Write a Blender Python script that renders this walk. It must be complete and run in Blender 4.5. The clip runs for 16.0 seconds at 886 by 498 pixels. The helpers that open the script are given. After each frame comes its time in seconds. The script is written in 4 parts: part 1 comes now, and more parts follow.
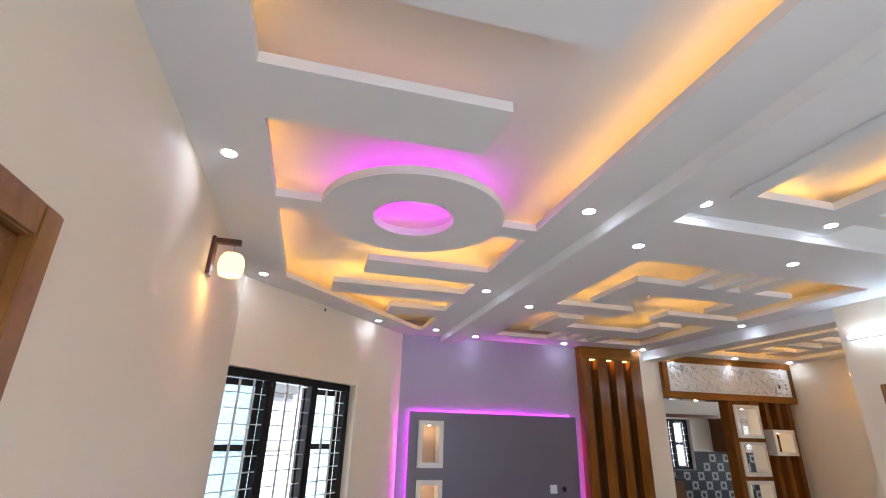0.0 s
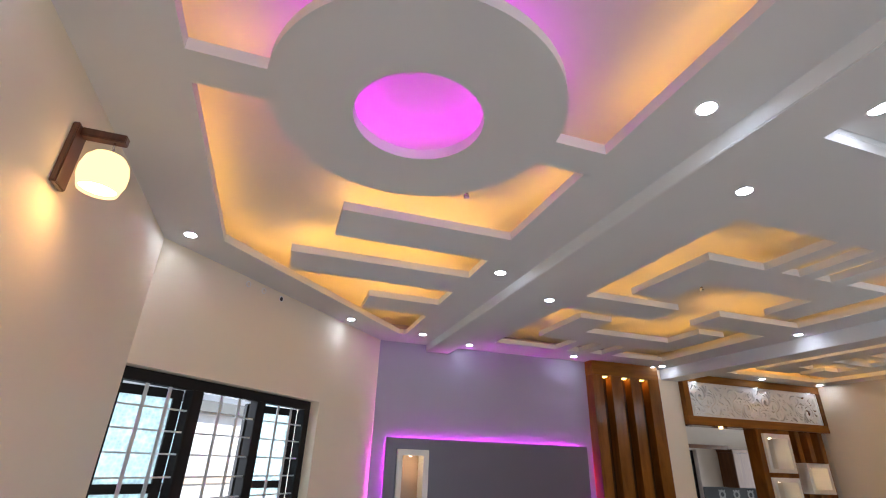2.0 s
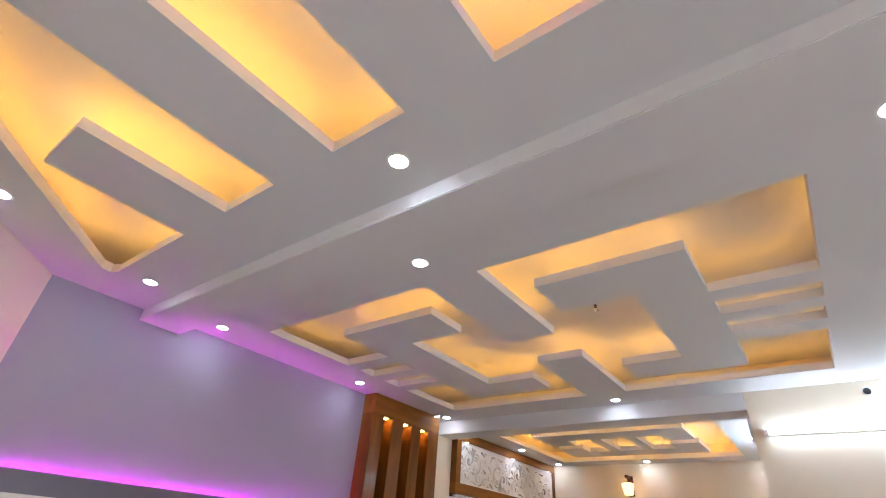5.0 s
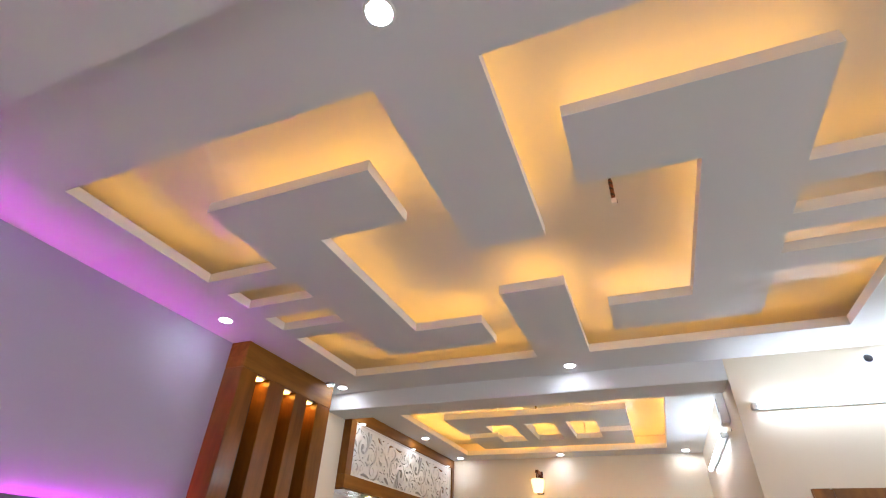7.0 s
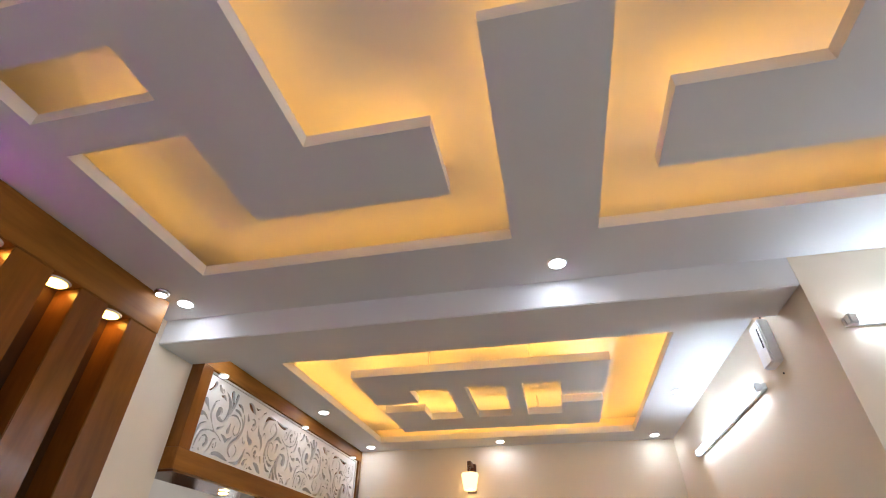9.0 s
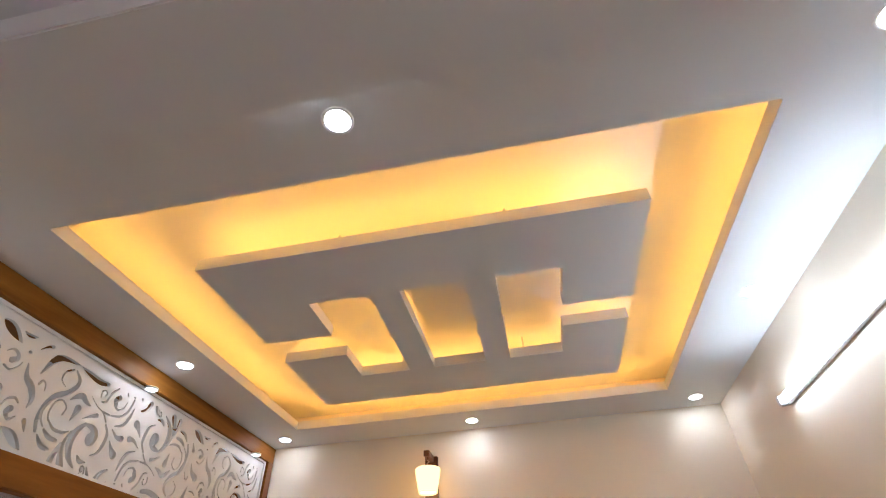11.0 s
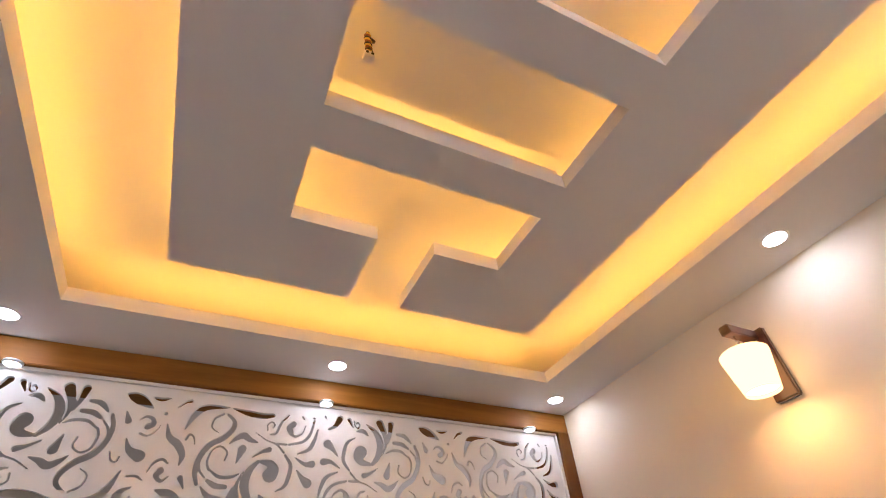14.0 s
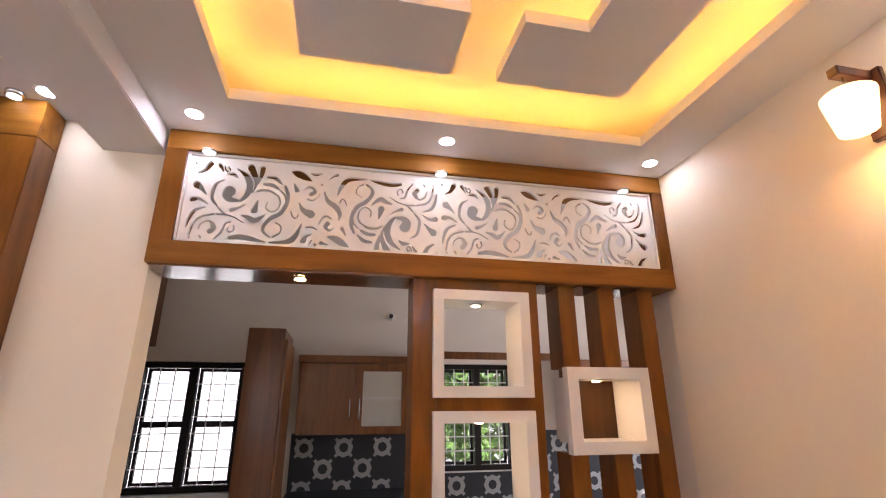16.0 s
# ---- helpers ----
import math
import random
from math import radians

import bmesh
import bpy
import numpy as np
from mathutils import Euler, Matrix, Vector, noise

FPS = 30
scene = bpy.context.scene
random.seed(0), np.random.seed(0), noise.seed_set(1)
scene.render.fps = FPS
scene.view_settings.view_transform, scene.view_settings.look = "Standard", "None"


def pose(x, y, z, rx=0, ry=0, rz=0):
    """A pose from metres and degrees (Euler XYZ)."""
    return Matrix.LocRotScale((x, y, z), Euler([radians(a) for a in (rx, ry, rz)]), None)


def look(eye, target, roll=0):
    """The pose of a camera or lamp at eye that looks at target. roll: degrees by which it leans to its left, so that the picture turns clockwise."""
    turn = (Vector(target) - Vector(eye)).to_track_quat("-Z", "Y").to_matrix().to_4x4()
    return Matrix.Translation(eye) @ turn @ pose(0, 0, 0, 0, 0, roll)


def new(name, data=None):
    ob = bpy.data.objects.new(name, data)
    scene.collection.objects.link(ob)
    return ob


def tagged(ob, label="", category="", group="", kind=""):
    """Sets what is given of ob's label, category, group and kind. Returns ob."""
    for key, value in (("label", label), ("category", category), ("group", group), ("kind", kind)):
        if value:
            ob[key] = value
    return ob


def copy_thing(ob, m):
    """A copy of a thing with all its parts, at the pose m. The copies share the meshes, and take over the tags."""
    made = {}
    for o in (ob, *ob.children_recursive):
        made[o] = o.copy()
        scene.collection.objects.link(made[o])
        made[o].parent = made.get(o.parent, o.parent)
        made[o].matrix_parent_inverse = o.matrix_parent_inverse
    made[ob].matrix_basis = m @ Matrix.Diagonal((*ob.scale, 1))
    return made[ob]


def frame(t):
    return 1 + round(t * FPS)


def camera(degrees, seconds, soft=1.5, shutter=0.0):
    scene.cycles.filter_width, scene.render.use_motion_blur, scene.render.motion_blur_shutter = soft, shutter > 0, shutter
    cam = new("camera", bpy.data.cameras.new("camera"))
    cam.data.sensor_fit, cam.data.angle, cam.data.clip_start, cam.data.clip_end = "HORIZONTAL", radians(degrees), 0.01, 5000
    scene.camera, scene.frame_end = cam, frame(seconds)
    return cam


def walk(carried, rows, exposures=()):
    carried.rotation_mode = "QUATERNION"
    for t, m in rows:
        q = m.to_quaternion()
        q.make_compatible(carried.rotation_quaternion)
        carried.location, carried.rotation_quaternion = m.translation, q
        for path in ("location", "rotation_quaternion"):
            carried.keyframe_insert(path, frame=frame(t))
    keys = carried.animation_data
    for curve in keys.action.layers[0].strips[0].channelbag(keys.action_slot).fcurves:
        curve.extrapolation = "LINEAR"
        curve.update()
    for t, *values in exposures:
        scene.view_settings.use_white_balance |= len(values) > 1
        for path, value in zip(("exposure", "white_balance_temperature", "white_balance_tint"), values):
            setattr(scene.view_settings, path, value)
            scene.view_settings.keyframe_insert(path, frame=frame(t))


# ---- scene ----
cam = camera(86.3, 16.0, 1.1)
PATH = [
    (0, (0.767, 1.288, 1.543), (1.23, 3.093, 2.27), 1.6),
    (0.5, (0.762, 1.606, 1.547), (1.245, 3.398, 2.293), 1.4),
    (1, (0.812, 1.919, 1.546), (1.309, 3.697, 2.315), 1.4),
    (1.5, (0.887, 2.201, 1.567), (1.408, 3.959, 2.366), 1.5),
    (2, (0.906, 2.495, 1.575), (1.462, 4.23, 2.4), 2.0),
    (2.5, (0.906, 2.795, 1.564), (1.52, 4.492, 2.427), 2.9),
    (3, (0.974, 3.134, 1.583), (1.732, 4.738, 2.507), 4.2),
    (3.5, (1.026, 3.45, 1.581), (1.936, 4.938, 2.56), 5.2),
    (4, (1.068, 3.764, 1.581), (2.116, 5.123, 2.608), 6.0),
    (4.5, (1.187, 4.054, 1.593), (2.37, 5.268, 2.654), 6.2),
    (5, (1.321, 4.289, 1.598), (2.636, 5.344, 2.673), 4.7),
    (5.2, (1.384, 4.404, 1.586), (2.738, 5.392, 2.677), 4.0),
    (7.3, (2.473, 5.286, 1.633), (4.019, 5.858, 2.766), 2.0),
    (7.5, (2.614, 5.354, 1.642), (4.173, 5.862, 2.787), 1.4),
    (8, (2.961, 5.471, 1.656), (4.529, 5.921, 2.813), 1.1),
    (8.5, (3.318, 5.6, 1.658), (4.892, 6.002, 2.825), 0.8),
    (9, (3.7, 5.677, 1.651), (5.278, 6.03, 2.828), 0.7),
    (9.5, (4.082, 5.702, 1.662), (5.663, 6.018, 2.846), 0.5),
    (10, (4.482, 5.76, 1.67), (6.05, 6.049, 2.876), 0.5),
    (10.2, (4.635, 5.787, 1.668), (6.199, 6.059, 2.884), 0.3),
    (12.3, (6.109, 5.686, 1.729), (7.415, 6.164, 3.167), -12.0),
    (12.5, (6.199, 5.673, 1.744), (7.467, 6.247, 3.18), -13.2),
    (13, (6.437, 5.672, 1.756), (7.524, 6.506, 3.213), -12.4),
    (13.5, (6.602, 5.635, 1.785), (7.475, 6.729, 3.214), -8.5),
    (14, (6.665, 5.594, 1.781), (7.349, 6.909, 3.124), -4.5),
    (14.5, (6.664, 5.577, 1.755), (7.245, 7.076, 2.945), -2.6),
    (15, (6.632, 5.53, 1.703), (7.137, 7.178, 2.717), -1.4),
    (15.5, (6.62, 5.467, 1.628), (7.063, 7.235, 2.452), -0.7),
    (16, (6.622, 5.428, 1.566), (7.015, 7.286, 2.194), -0.2),
]
walk(cam, [(t, look(eye, target, roll)) for t, eye, target, roll in PATH], [(0, 1.22, 5550, 9), (1.2, 1.0, 5500, 8), (2.5, 0.92, 5750, 10), (5, 1.32, 5700, 10), (7.5, 1.5, 5750, 8), (8.5, 1.4, 5750, 8), (10, 1.33, 5750, 9), (12.5, 1.12, 5400, 9), (14, 1.36, 5850, 18), (15, 1.65, 6050, 23), (16, 1.73, 6100, 22)])

# ---- light ----
world = bpy.data.worlds.new("sky")
scene.world = world
world.use_nodes = True
nt = world.node_tree
sky = nt.nodes.new("ShaderNodeTexSky")
sky.sky_type, sky.sun_disc, sky.sun_elevation, sky.sun_rotation = "NISHITA", False, radians(48), radians(143)
nt.links.new(sky.outputs[0], nt.nodes["Background"].inputs[0])
nt.nodes["Background"].inputs[1].default_value = 0.15
sun = new("sun", bpy.data.lights.new("sun", "SUN"))
sun.data.energy, sun.data.angle, sun.data.color = 5.0, radians(0.5), (1.0, 0.95, 0.88)
sun.matrix_world = look((6, -8, 11), (0, 0, 0))


def daylight(name, m, w, h, power, color):
    """An area lamp that stands in for skylight at an opening."""
    lamp = new(name, bpy.data.lights.new(name, "AREA"))
    lamp.data.shape, lamp.data.size, lamp.data.size_y = "RECTANGLE", w, h
    lamp.data.energy, lamp.data.color = power, color
    lamp.matrix_world = m
    return lamp


daylight("daylight_entrance", look((1.35, -0.92, 1.2), (1.35, 3, 1.5)), 2.0, 1.9, 17, (0.76, 0.87, 1.0))
# Added fill lamp for the hall and lounge, set in an unseen window.
daylight("fill_hall", look((4.2, -0.92, 1.5), (4.2, 3, 1.7)), 1.5, 1.3, 13, (0.86, 0.94, 1.0))
# Added fill lamp that brightens the kitchen from an unseen opening.
daylight("fill_kitchen", look((10.02, 8.7, 1.5), (7.5, 8.7, 0.5)), 1.1, 1.2, 10.0, (1.0, 0.97, 0.93))
# Lamp added outside the window; its face whitens the view and lights the panes.
daylight("daylight_window", look((0.22, 7.35, 1.5), (0.95, 6.72, 1.45)), 2.6, 1.7, 34, (0.93, 0.97, 1.0))

# ---- materials ----


def material(name, color, rough=0.5, metal=0.0, vary=0.06, scale=6.0, bump=0.0, bump_scale=60.0, coat=0.0, spec=0.5):
    """Painted or plain surface: base colour with broad stains and fine relief."""
    m = bpy.data.materials.new(name)
    m.use_nodes = True
    n, l = m.node_tree.nodes, m.node_tree.links
    b = n["Principled BSDF"]
    b.inputs["Roughness"].default_value, b.inputs["Metallic"].default_value = rough, metal
    b.inputs["Coat Weight"].default_value, b.inputs["Coat Roughness"].default_value = coat, 0.08
    b.inputs["Specular IOR Level"].default_value = spec
    at = n.new("ShaderNodeTexCoord")
    broad, mix = n.new("ShaderNodeTexNoise"), n.new("ShaderNodeMix")
    broad.inputs["Scale"].default_value, broad.inputs["Detail"].default_value = scale, 5
    l.new(at.outputs["Object"], broad.inputs["Vector"])
    mix.data_type = "RGBA"
    mix.inputs[6].default_value = (*[c * (1 - vary) for c in color], 1)
    mix.inputs[7].default_value = (*[min(1, c * (1 + vary)) for c in color], 1)
    l.new(broad.outputs["Fac"], mix.inputs[0])
    l.new(mix.outputs[2], b.inputs["Base Color"])
    if bump:
        fine, relief = n.new("ShaderNodeTexNoise"), n.new("ShaderNodeBump")
        fine.inputs["Scale"].default_value, fine.inputs["Detail"].default_value = bump_scale, 4
        relief.inputs["Strength"].default_value, relief.inputs["Distance"].default_value = bump, 0.004
        l.new(at.outputs["Object"], fine.inputs["Vector"])
        l.new(fine.outputs["Fac"], relief.inputs["Height"])
        l.new(relief.outputs["Normal"], b.inputs["Normal"])
    return m


def wood(name, dark, light, rough=0.28, coat=0.6, stretch=(14, 14, 1.2), spec=0.5):
    """Varnished timber with long grain along z."""
    m = bpy.data.materials.new(name)
    m.use_nodes = True
    n, l = m.node_tree.nodes, m.node_tree.links
    b = n["Principled BSDF"]
    b.inputs["Roughness"].default_value, b.inputs["Specular IOR Level"].default_value = rough, spec
    b.inputs["Coat Weight"].default_value, b.inputs["Coat Roughness"].default_value = coat, 0.14
    at, place = n.new("ShaderNodeTexCoord"), n.new("ShaderNodeMapping")
    place.inputs["Scale"].default_value = stretch
    l.new(at.outputs["Object"], place.inputs["Vector"])
    big, fine = n.new("ShaderNodeTexNoise"), n.new("ShaderNodeTexNoise")
    big.inputs["Scale"].default_value, big.inputs["Detail"].default_value, big.inputs["Distortion"].default_value = 1.0, 6, 1.2
    fine.inputs["Scale"].default_value, fine.inputs["Detail"].default_value = 9.0, 3
    l.new(place.outputs[0], big.inputs["Vector"])
    l.new(place.outputs[0], fine.inputs["Vector"])
    add = n.new("ShaderNodeMath")
    add.operation = "MULTIPLY_ADD"
    add.inputs[1].default_value = 0.22
    l.new(fine.outputs["Fac"], add.inputs[0])
    l.new(big.outputs["Fac"], add.inputs[2])
    ramp = n.new("ShaderNodeValToRGB")
    ramp.color_ramp.elements[0].position, ramp.color_ramp.elements[1].position = 0.36, 0.86
    ramp.color_ramp.elements[0].color, ramp.color_ramp.elements[1].color = (*dark, 1), (*light, 1)
    l.new(add.outputs[0], ramp.inputs[0])
    l.new(ramp.outputs[0], b.inputs["Base Color"])
    relief = n.new("ShaderNodeBump")
    relief.inputs["Strength"].default_value, relief.inputs["Distance"].default_value = 0.12, 0.002
    l.new(add.outputs[0], relief.inputs["Height"])
    l.new(relief.outputs["Normal"], b.inputs["Normal"])
    return m


def glow(name, color, strength):
    m = bpy.data.materials.new(name)
    m.use_nodes = True
    n = m.node_tree.nodes
    n.remove(n["Principled BSDF"])
    e = n.new("ShaderNodeEmission")
    e.inputs[0].default_value, e.inputs[1].default_value = (*color, 1), strength
    m.node_tree.links.new(e.outputs[0], n["Material Output"].inputs[0])
    return m


def glass(name, color, rough):
    m = bpy.data.materials.new(name)
    m.use_nodes = True
    b = m.node_tree.nodes["Principled BSDF"]
    b.inputs["Base Color"].default_value = (*color, 1)
    b.inputs["Roughness"].default_value, b.inputs["Transmission Weight"].default_value, b.inputs["IOR"].default_value = rough, 1.0, 1.3
    return m


def frosted(name, color):
    """Obscured glass that scatters the daylight behind it, with a cast pattern."""
    m = bpy.data.materials.new(name)
    m.use_nodes = True
    n, l = m.node_tree.nodes, m.node_tree.links
    b = n["Principled BSDF"]
    b.inputs["Base Color"].default_value, b.inputs["Roughness"].default_value = (*color, 1), 0.15
    through_it, mix = n.new("ShaderNodeBsdfTranslucent"), n.new("ShaderNodeMixShader")
    cells, ramp = n.new("ShaderNodeTexVoronoi"), n.new("ShaderNodeMapRange")
    at = n.new("ShaderNodeTexCoord")
    cells.inputs["Scale"].default_value = 45
    ramp.inputs[3].default_value, ramp.inputs[4].default_value = 0.72, 0.98
    tint = n.new("ShaderNodeMix")
    tint.data_type = "RGBA"
    tint.inputs[6].default_value, tint.inputs[7].default_value = (*[c * 0.5 for c in color], 1), (*color, 1)
    l.new(at.outputs["Object"], cells.inputs["Vector"])
    l.new(cells.outputs["Distance"], ramp.inputs[0])
    l.new(cells.outputs["Distance"], tint.inputs[0])
    l.new(tint.outputs[2], through_it.inputs[0])
    l.new(ramp.outputs[0], mix.inputs[0])
    l.new(b.outputs[0], mix.inputs[1])
    l.new(through_it.outputs[0], mix.inputs[2])
    l.new(mix.outputs[0], n["Material Output"].inputs[0])
    return m


CEILING = material("ceiling paint", (0.77, 0.76, 0.755), 0.75, vary=0.02, scale=2.0, bump=0.05, bump_scale=45)
CREAM = material("cream wall paint", (0.85, 0.74, 0.58), 0.6, vary=0.03, scale=1.6, bump=0.08, bump_scale=70)
LAVENDER = material("lavender wall paint", (0.40, 0.365, 0.47), 0.6, vary=0.03, scale=1.6, bump=0.08, bump_scale=70)
KITCHEN_PAINT = material("pale cream kitchen paint", (0.78, 0.72, 0.64), 0.6, vary=0.03, bump=0.06)
TV_PANEL = material("slate violet laminate", (0.145, 0.127, 0.175), 0.32, vary=0.05, scale=3)
FLOOR = material("beige floor tile", (0.42, 0.36, 0.29), 0.12, vary=0.08, scale=3)
GROUT = material("grey grout", (0.35, 0.33, 0.31), 0.8)
TEAK = wood("varnished teak", (0.135, 0.043, 0.0035), (0.28, 0.100, 0.011), 0.34, 0.45, (7, 7, 1.3), spec=0.15)
TEAK_RAIL = wood("varnished teak rail", (0.19, 0.068, 0.006), (0.33, 0.133, 0.016), 0.5, 0.0, (1.2, 14, 14), spec=0.2)
GLOSS_TEAK = wood("polished dark teak", (0.08, 0.026, 0.005), (0.15, 0.055, 0.010), 0.16, 0.5, (1.2, 14, 14))
DARK_TEAK = wood("dark stained timber", (0.04, 0.012, 0.006), (0.12, 0.035, 0.018))
CABINET = wood("brown laminate", (0.10, 0.034, 0.009), (0.20, 0.078, 0.022), 0.35, 0.15, spec=0.35)
DOOR_WOOD = wood("honey brown door timber", (0.15, 0.052, 0.012), (0.42, 0.18, 0.035), 0.32, 0.4, (5, 5, 2.2))
NICHE_BACK = material("beige niche laminate", (0.42, 0.30, 0.22), 0.4, vary=0.08)
# Darker than the plank timber; also backs one box niche.
GROOVE = wood("dark groove timber", (0.035, 0.012, 0.002), (0.08, 0.030, 0.005), 0.4, 0.1, spec=0.25)
WHITE = material("white lacquer", (0.82, 0.80, 0.77), 0.35, vary=0.02)
PLASTIC = material("white plastic", (0.80, 0.80, 0.80), 0.3, vary=0.01)
BLACK_FRAME = material("black window paint", (0.018, 0.014, 0.013), 0.45, vary=0.15, spec=0.2)
BAR_METAL = material("silver painted steel", (0.68, 0.68, 0.69), 0.4, metal=0.2, vary=0.05)
CHROME = material("brushed steel", (0.6, 0.6, 0.6), 0.25, metal=1.0)
DARK = material("dark rubber", (0.02, 0.02, 0.02), 0.6)
COPPER_WIRE = material("red and black twisted wire", (0.18, 0.05, 0.03), 0.5, vary=0.7, scale=160)
YELLOW_WIRE = material("yellow wire sheath", (0.55, 0.40, 0.03), 0.45)
PATTERN_GLASS = frosted("frosted patterned glass", (0.84, 0.97, 0.97))
CLEAR_GLASS = glass("clear glass", (0.95, 0.98, 0.97), 0.0)
OUTER_WALL = material("sunlit white render", (0.8, 0.78, 0.75), 0.8, bump=0.1)
CONCRETE = material("weathered grey concrete", (0.14, 0.14, 0.13), 0.85, vary=0.2, scale=3, bump=0.2)
SAND_PAINT = material("beige wall paint", (0.55, 0.42, 0.32), 0.8, vary=0.08)
GROUND = material("sandy ground", (0.32, 0.27, 0.21), 0.9, vary=0.2, bump=0.3)
TILE_DARK = material("dark patterned tile", (0.03, 0.032, 0.036), 0.5, spec=0.2)
TILE_PALE = material("pale tile inlay", (0.30, 0.30, 0.29), 0.5, spec=0.2)
LEAF = material("mango leaf", (0.11, 0.19, 0.04), 0.45, vary=0.4, scale=3)
BARK = material("grey bark", (0.16, 0.12, 0.09), 0.9, vary=0.3, bump=0.5)
LED_WARM = glow("warm cove light", (1.0, 0.45, 0.06), 6.6)
LED_LOUNGE = glow("soft warm cove light", (1.0, 0.45, 0.06), 3.6)
LED_FAINT = glow("faint warm cove light", (1.0, 0.45, 0.08), 1.0)
LED_DINING = glow("warm dining cove light", (1.0, 0.45, 0.06), 9.0)
LED_PINK = glow("magenta cove light", (1.0, 0.004, 0.95), 7.0)
LED_PINK_RIM = glow("magenta rim light", (1.0, 0.015, 0.9), 1.6)
LED_PINK_DIM = glow("faint magenta cove light", (1.0, 0.02, 0.8), 1.2)
LED_PINK_TV = glow("magenta strip light", (1.0, 0.02, 0.95), 42.0)
LENS = glow("downlight lens", (0.93, 0.96, 1.0), 28.0)
MINI_LENS = glow("small spot lens", (0.93, 0.96, 1.0), 3.6)
SPOT_LENS = glow("amber spot lens", (1.0, 0.58, 0.13), 60.0)
GROOVE_LENS = glow("amber groove lens", (1.0, 0.50, 0.06), 9.0)
NICHE_LENS = glow("warm spot lens", (1.0, 0.66, 0.32), 55.0)
TUBE = glow("cool tube light", (0.80, 0.91, 1.0), 11.5)
LAMP_SHADE = glow("lit opal glass", (1.0, 0.57, 0.19), 1.5)
LAMP_INNER = glow("bright opal mouth", (1.0, 0.50, 0.14), 24.0)

# ---- builders ----


def part(name, bm, mat, parent=None, label=""):
    """Links a bmesh as one mesh object, under a thing where one is given."""
    bmesh.ops.recalc_face_normals(bm, faces=bm.faces)
    mesh = bpy.data.meshes.new(name)
    bm.to_mesh(mesh)
    bm.free()
    mesh.materials.append(mat)
    ob = new(name, mesh)
    ob.parent = parent
    return tagged(ob, label) if label else ob


def structure(name, bm, mat, label):
    return tagged(part(name, bm, mat), label, name.split("_")[0], kind="structure")


def thing(name, label, category, m=None, group=""):
    ob = new(name)
    ob.empty_display_size = 0.1
    if m is not None:
        ob.matrix_basis = m
    return tagged(ob, label, category, group)


def add_box(bm, x0, x1, y0, y1, z0, z1, m=None):
    q = Matrix.Translation(((x0 + x1) / 2, (y0 + y1) / 2, (z0 + z1) / 2)) @ Matrix.Diagonal((x1 - x0, y1 - y0, z1 - z0, 1))
    return bmesh.ops.create_cube(bm, size=1, matrix=q if m is None else m @ q)["verts"]


def boxes(*sizes, bevel=0.0, m=None):
    bm = bmesh.new()
    for s in sizes:
        add_box(bm, *s, m=m)
    if bevel:
        bmesh.ops.bevel(bm, geom=bm.edges[:], offset=bevel, segments=2, affect="EDGES", clamp_overlap=True)
    return bm


def add_ring(bm, profile, steps=24, m=None):
    """A lathe about z: profile of (radius, z)."""
    rows = []
    for r, z in profile:
        rows.append([bm.verts.new((m or Matrix()) @ Vector((r * math.cos(2 * math.pi * k / steps), r * math.sin(2 * math.pi * k / steps), z))) for k in range(steps)])
    for a, b in zip(rows, rows[1:]):
        for k in range(steps):
            bm.faces.new((a[k], a[(k + 1) % steps], b[(k + 1) % steps], b[k]))
    return rows


def lathe(profile, steps=24, close=True, m=None):
    bm = bmesh.new()
    rows = add_ring(bm, profile, steps, m)
    if close:
        for row in (rows[0], rows[-1]):
            bm.faces.new(row)
    for f in bm.faces:
        f.smooth = True
    return bm


def tube_along(points, r, steps=8):
    """A round bar through the points."""
    bm = bmesh.new()
    pts = [Vector(p) for p in points]
    rows = []
    for i, p in enumerate(pts):
        d = (pts[min(i + 1, len(pts) - 1)] - pts[max(i - 1, 0)]).normalized()
        side = d.orthogonal().normalized() if not rows else (rows[-1][1] - d * rows[-1][1].dot(d)).normalized()
        up = d.cross(side)
        rows.append(([bm.verts.new(p + r * (math.cos(2 * math.pi * k / steps) * side + math.sin(2 * math.pi * k / steps) * up)) for k in range(steps)], side))
    for (a, _), (b, _) in zip(rows, rows[1:]):
        for k in range(steps):
            f = bm.faces.new((a[k], a[(k + 1) % steps], b[(k + 1) % steps], b[k]))
            f.smooth = True
    bm.faces.new(rows[0][0])
    bm.faces.new(rows[-1][0])
    return bm


def sheet(outer, holes, z, thick):
    """A flat board with openings: loops of (x, y), lower face at z."""
    bm = bmesh.new()
    edges = []
    for loop in [outer, *holes]:
        vs = [bm.verts.new((x, y, z)) for x, y in loop]
        edges += [bm.edges.new((a, b)) for a, b in zip(vs, vs[1:] + vs[:1])]
    got = bmesh.ops.triangle_fill(bm, use_beauty=True, use_dissolve=False, edges=edges)
    faces = [g for g in got["geom"] if isinstance(g, bmesh.types.BMFace)]
    up = bmesh.ops.extrude_face_region(bm, geom=faces)
    bmesh.ops.translate(bm, verts=[v for v in up["geom"] if isinstance(v, bmesh.types.BMVert)], vec=(0, 0, thick))
    return bm


def rect(x0, x1, y0, y1):
    return [(x0, y0), (x1, y0), (x1, y1), (x0, y1)]


def area(loop):
    return sum(a[0] * b[1] - b[0] * a[1] for a, b in zip(loop, loop[1:] + loop[:1])) / 2


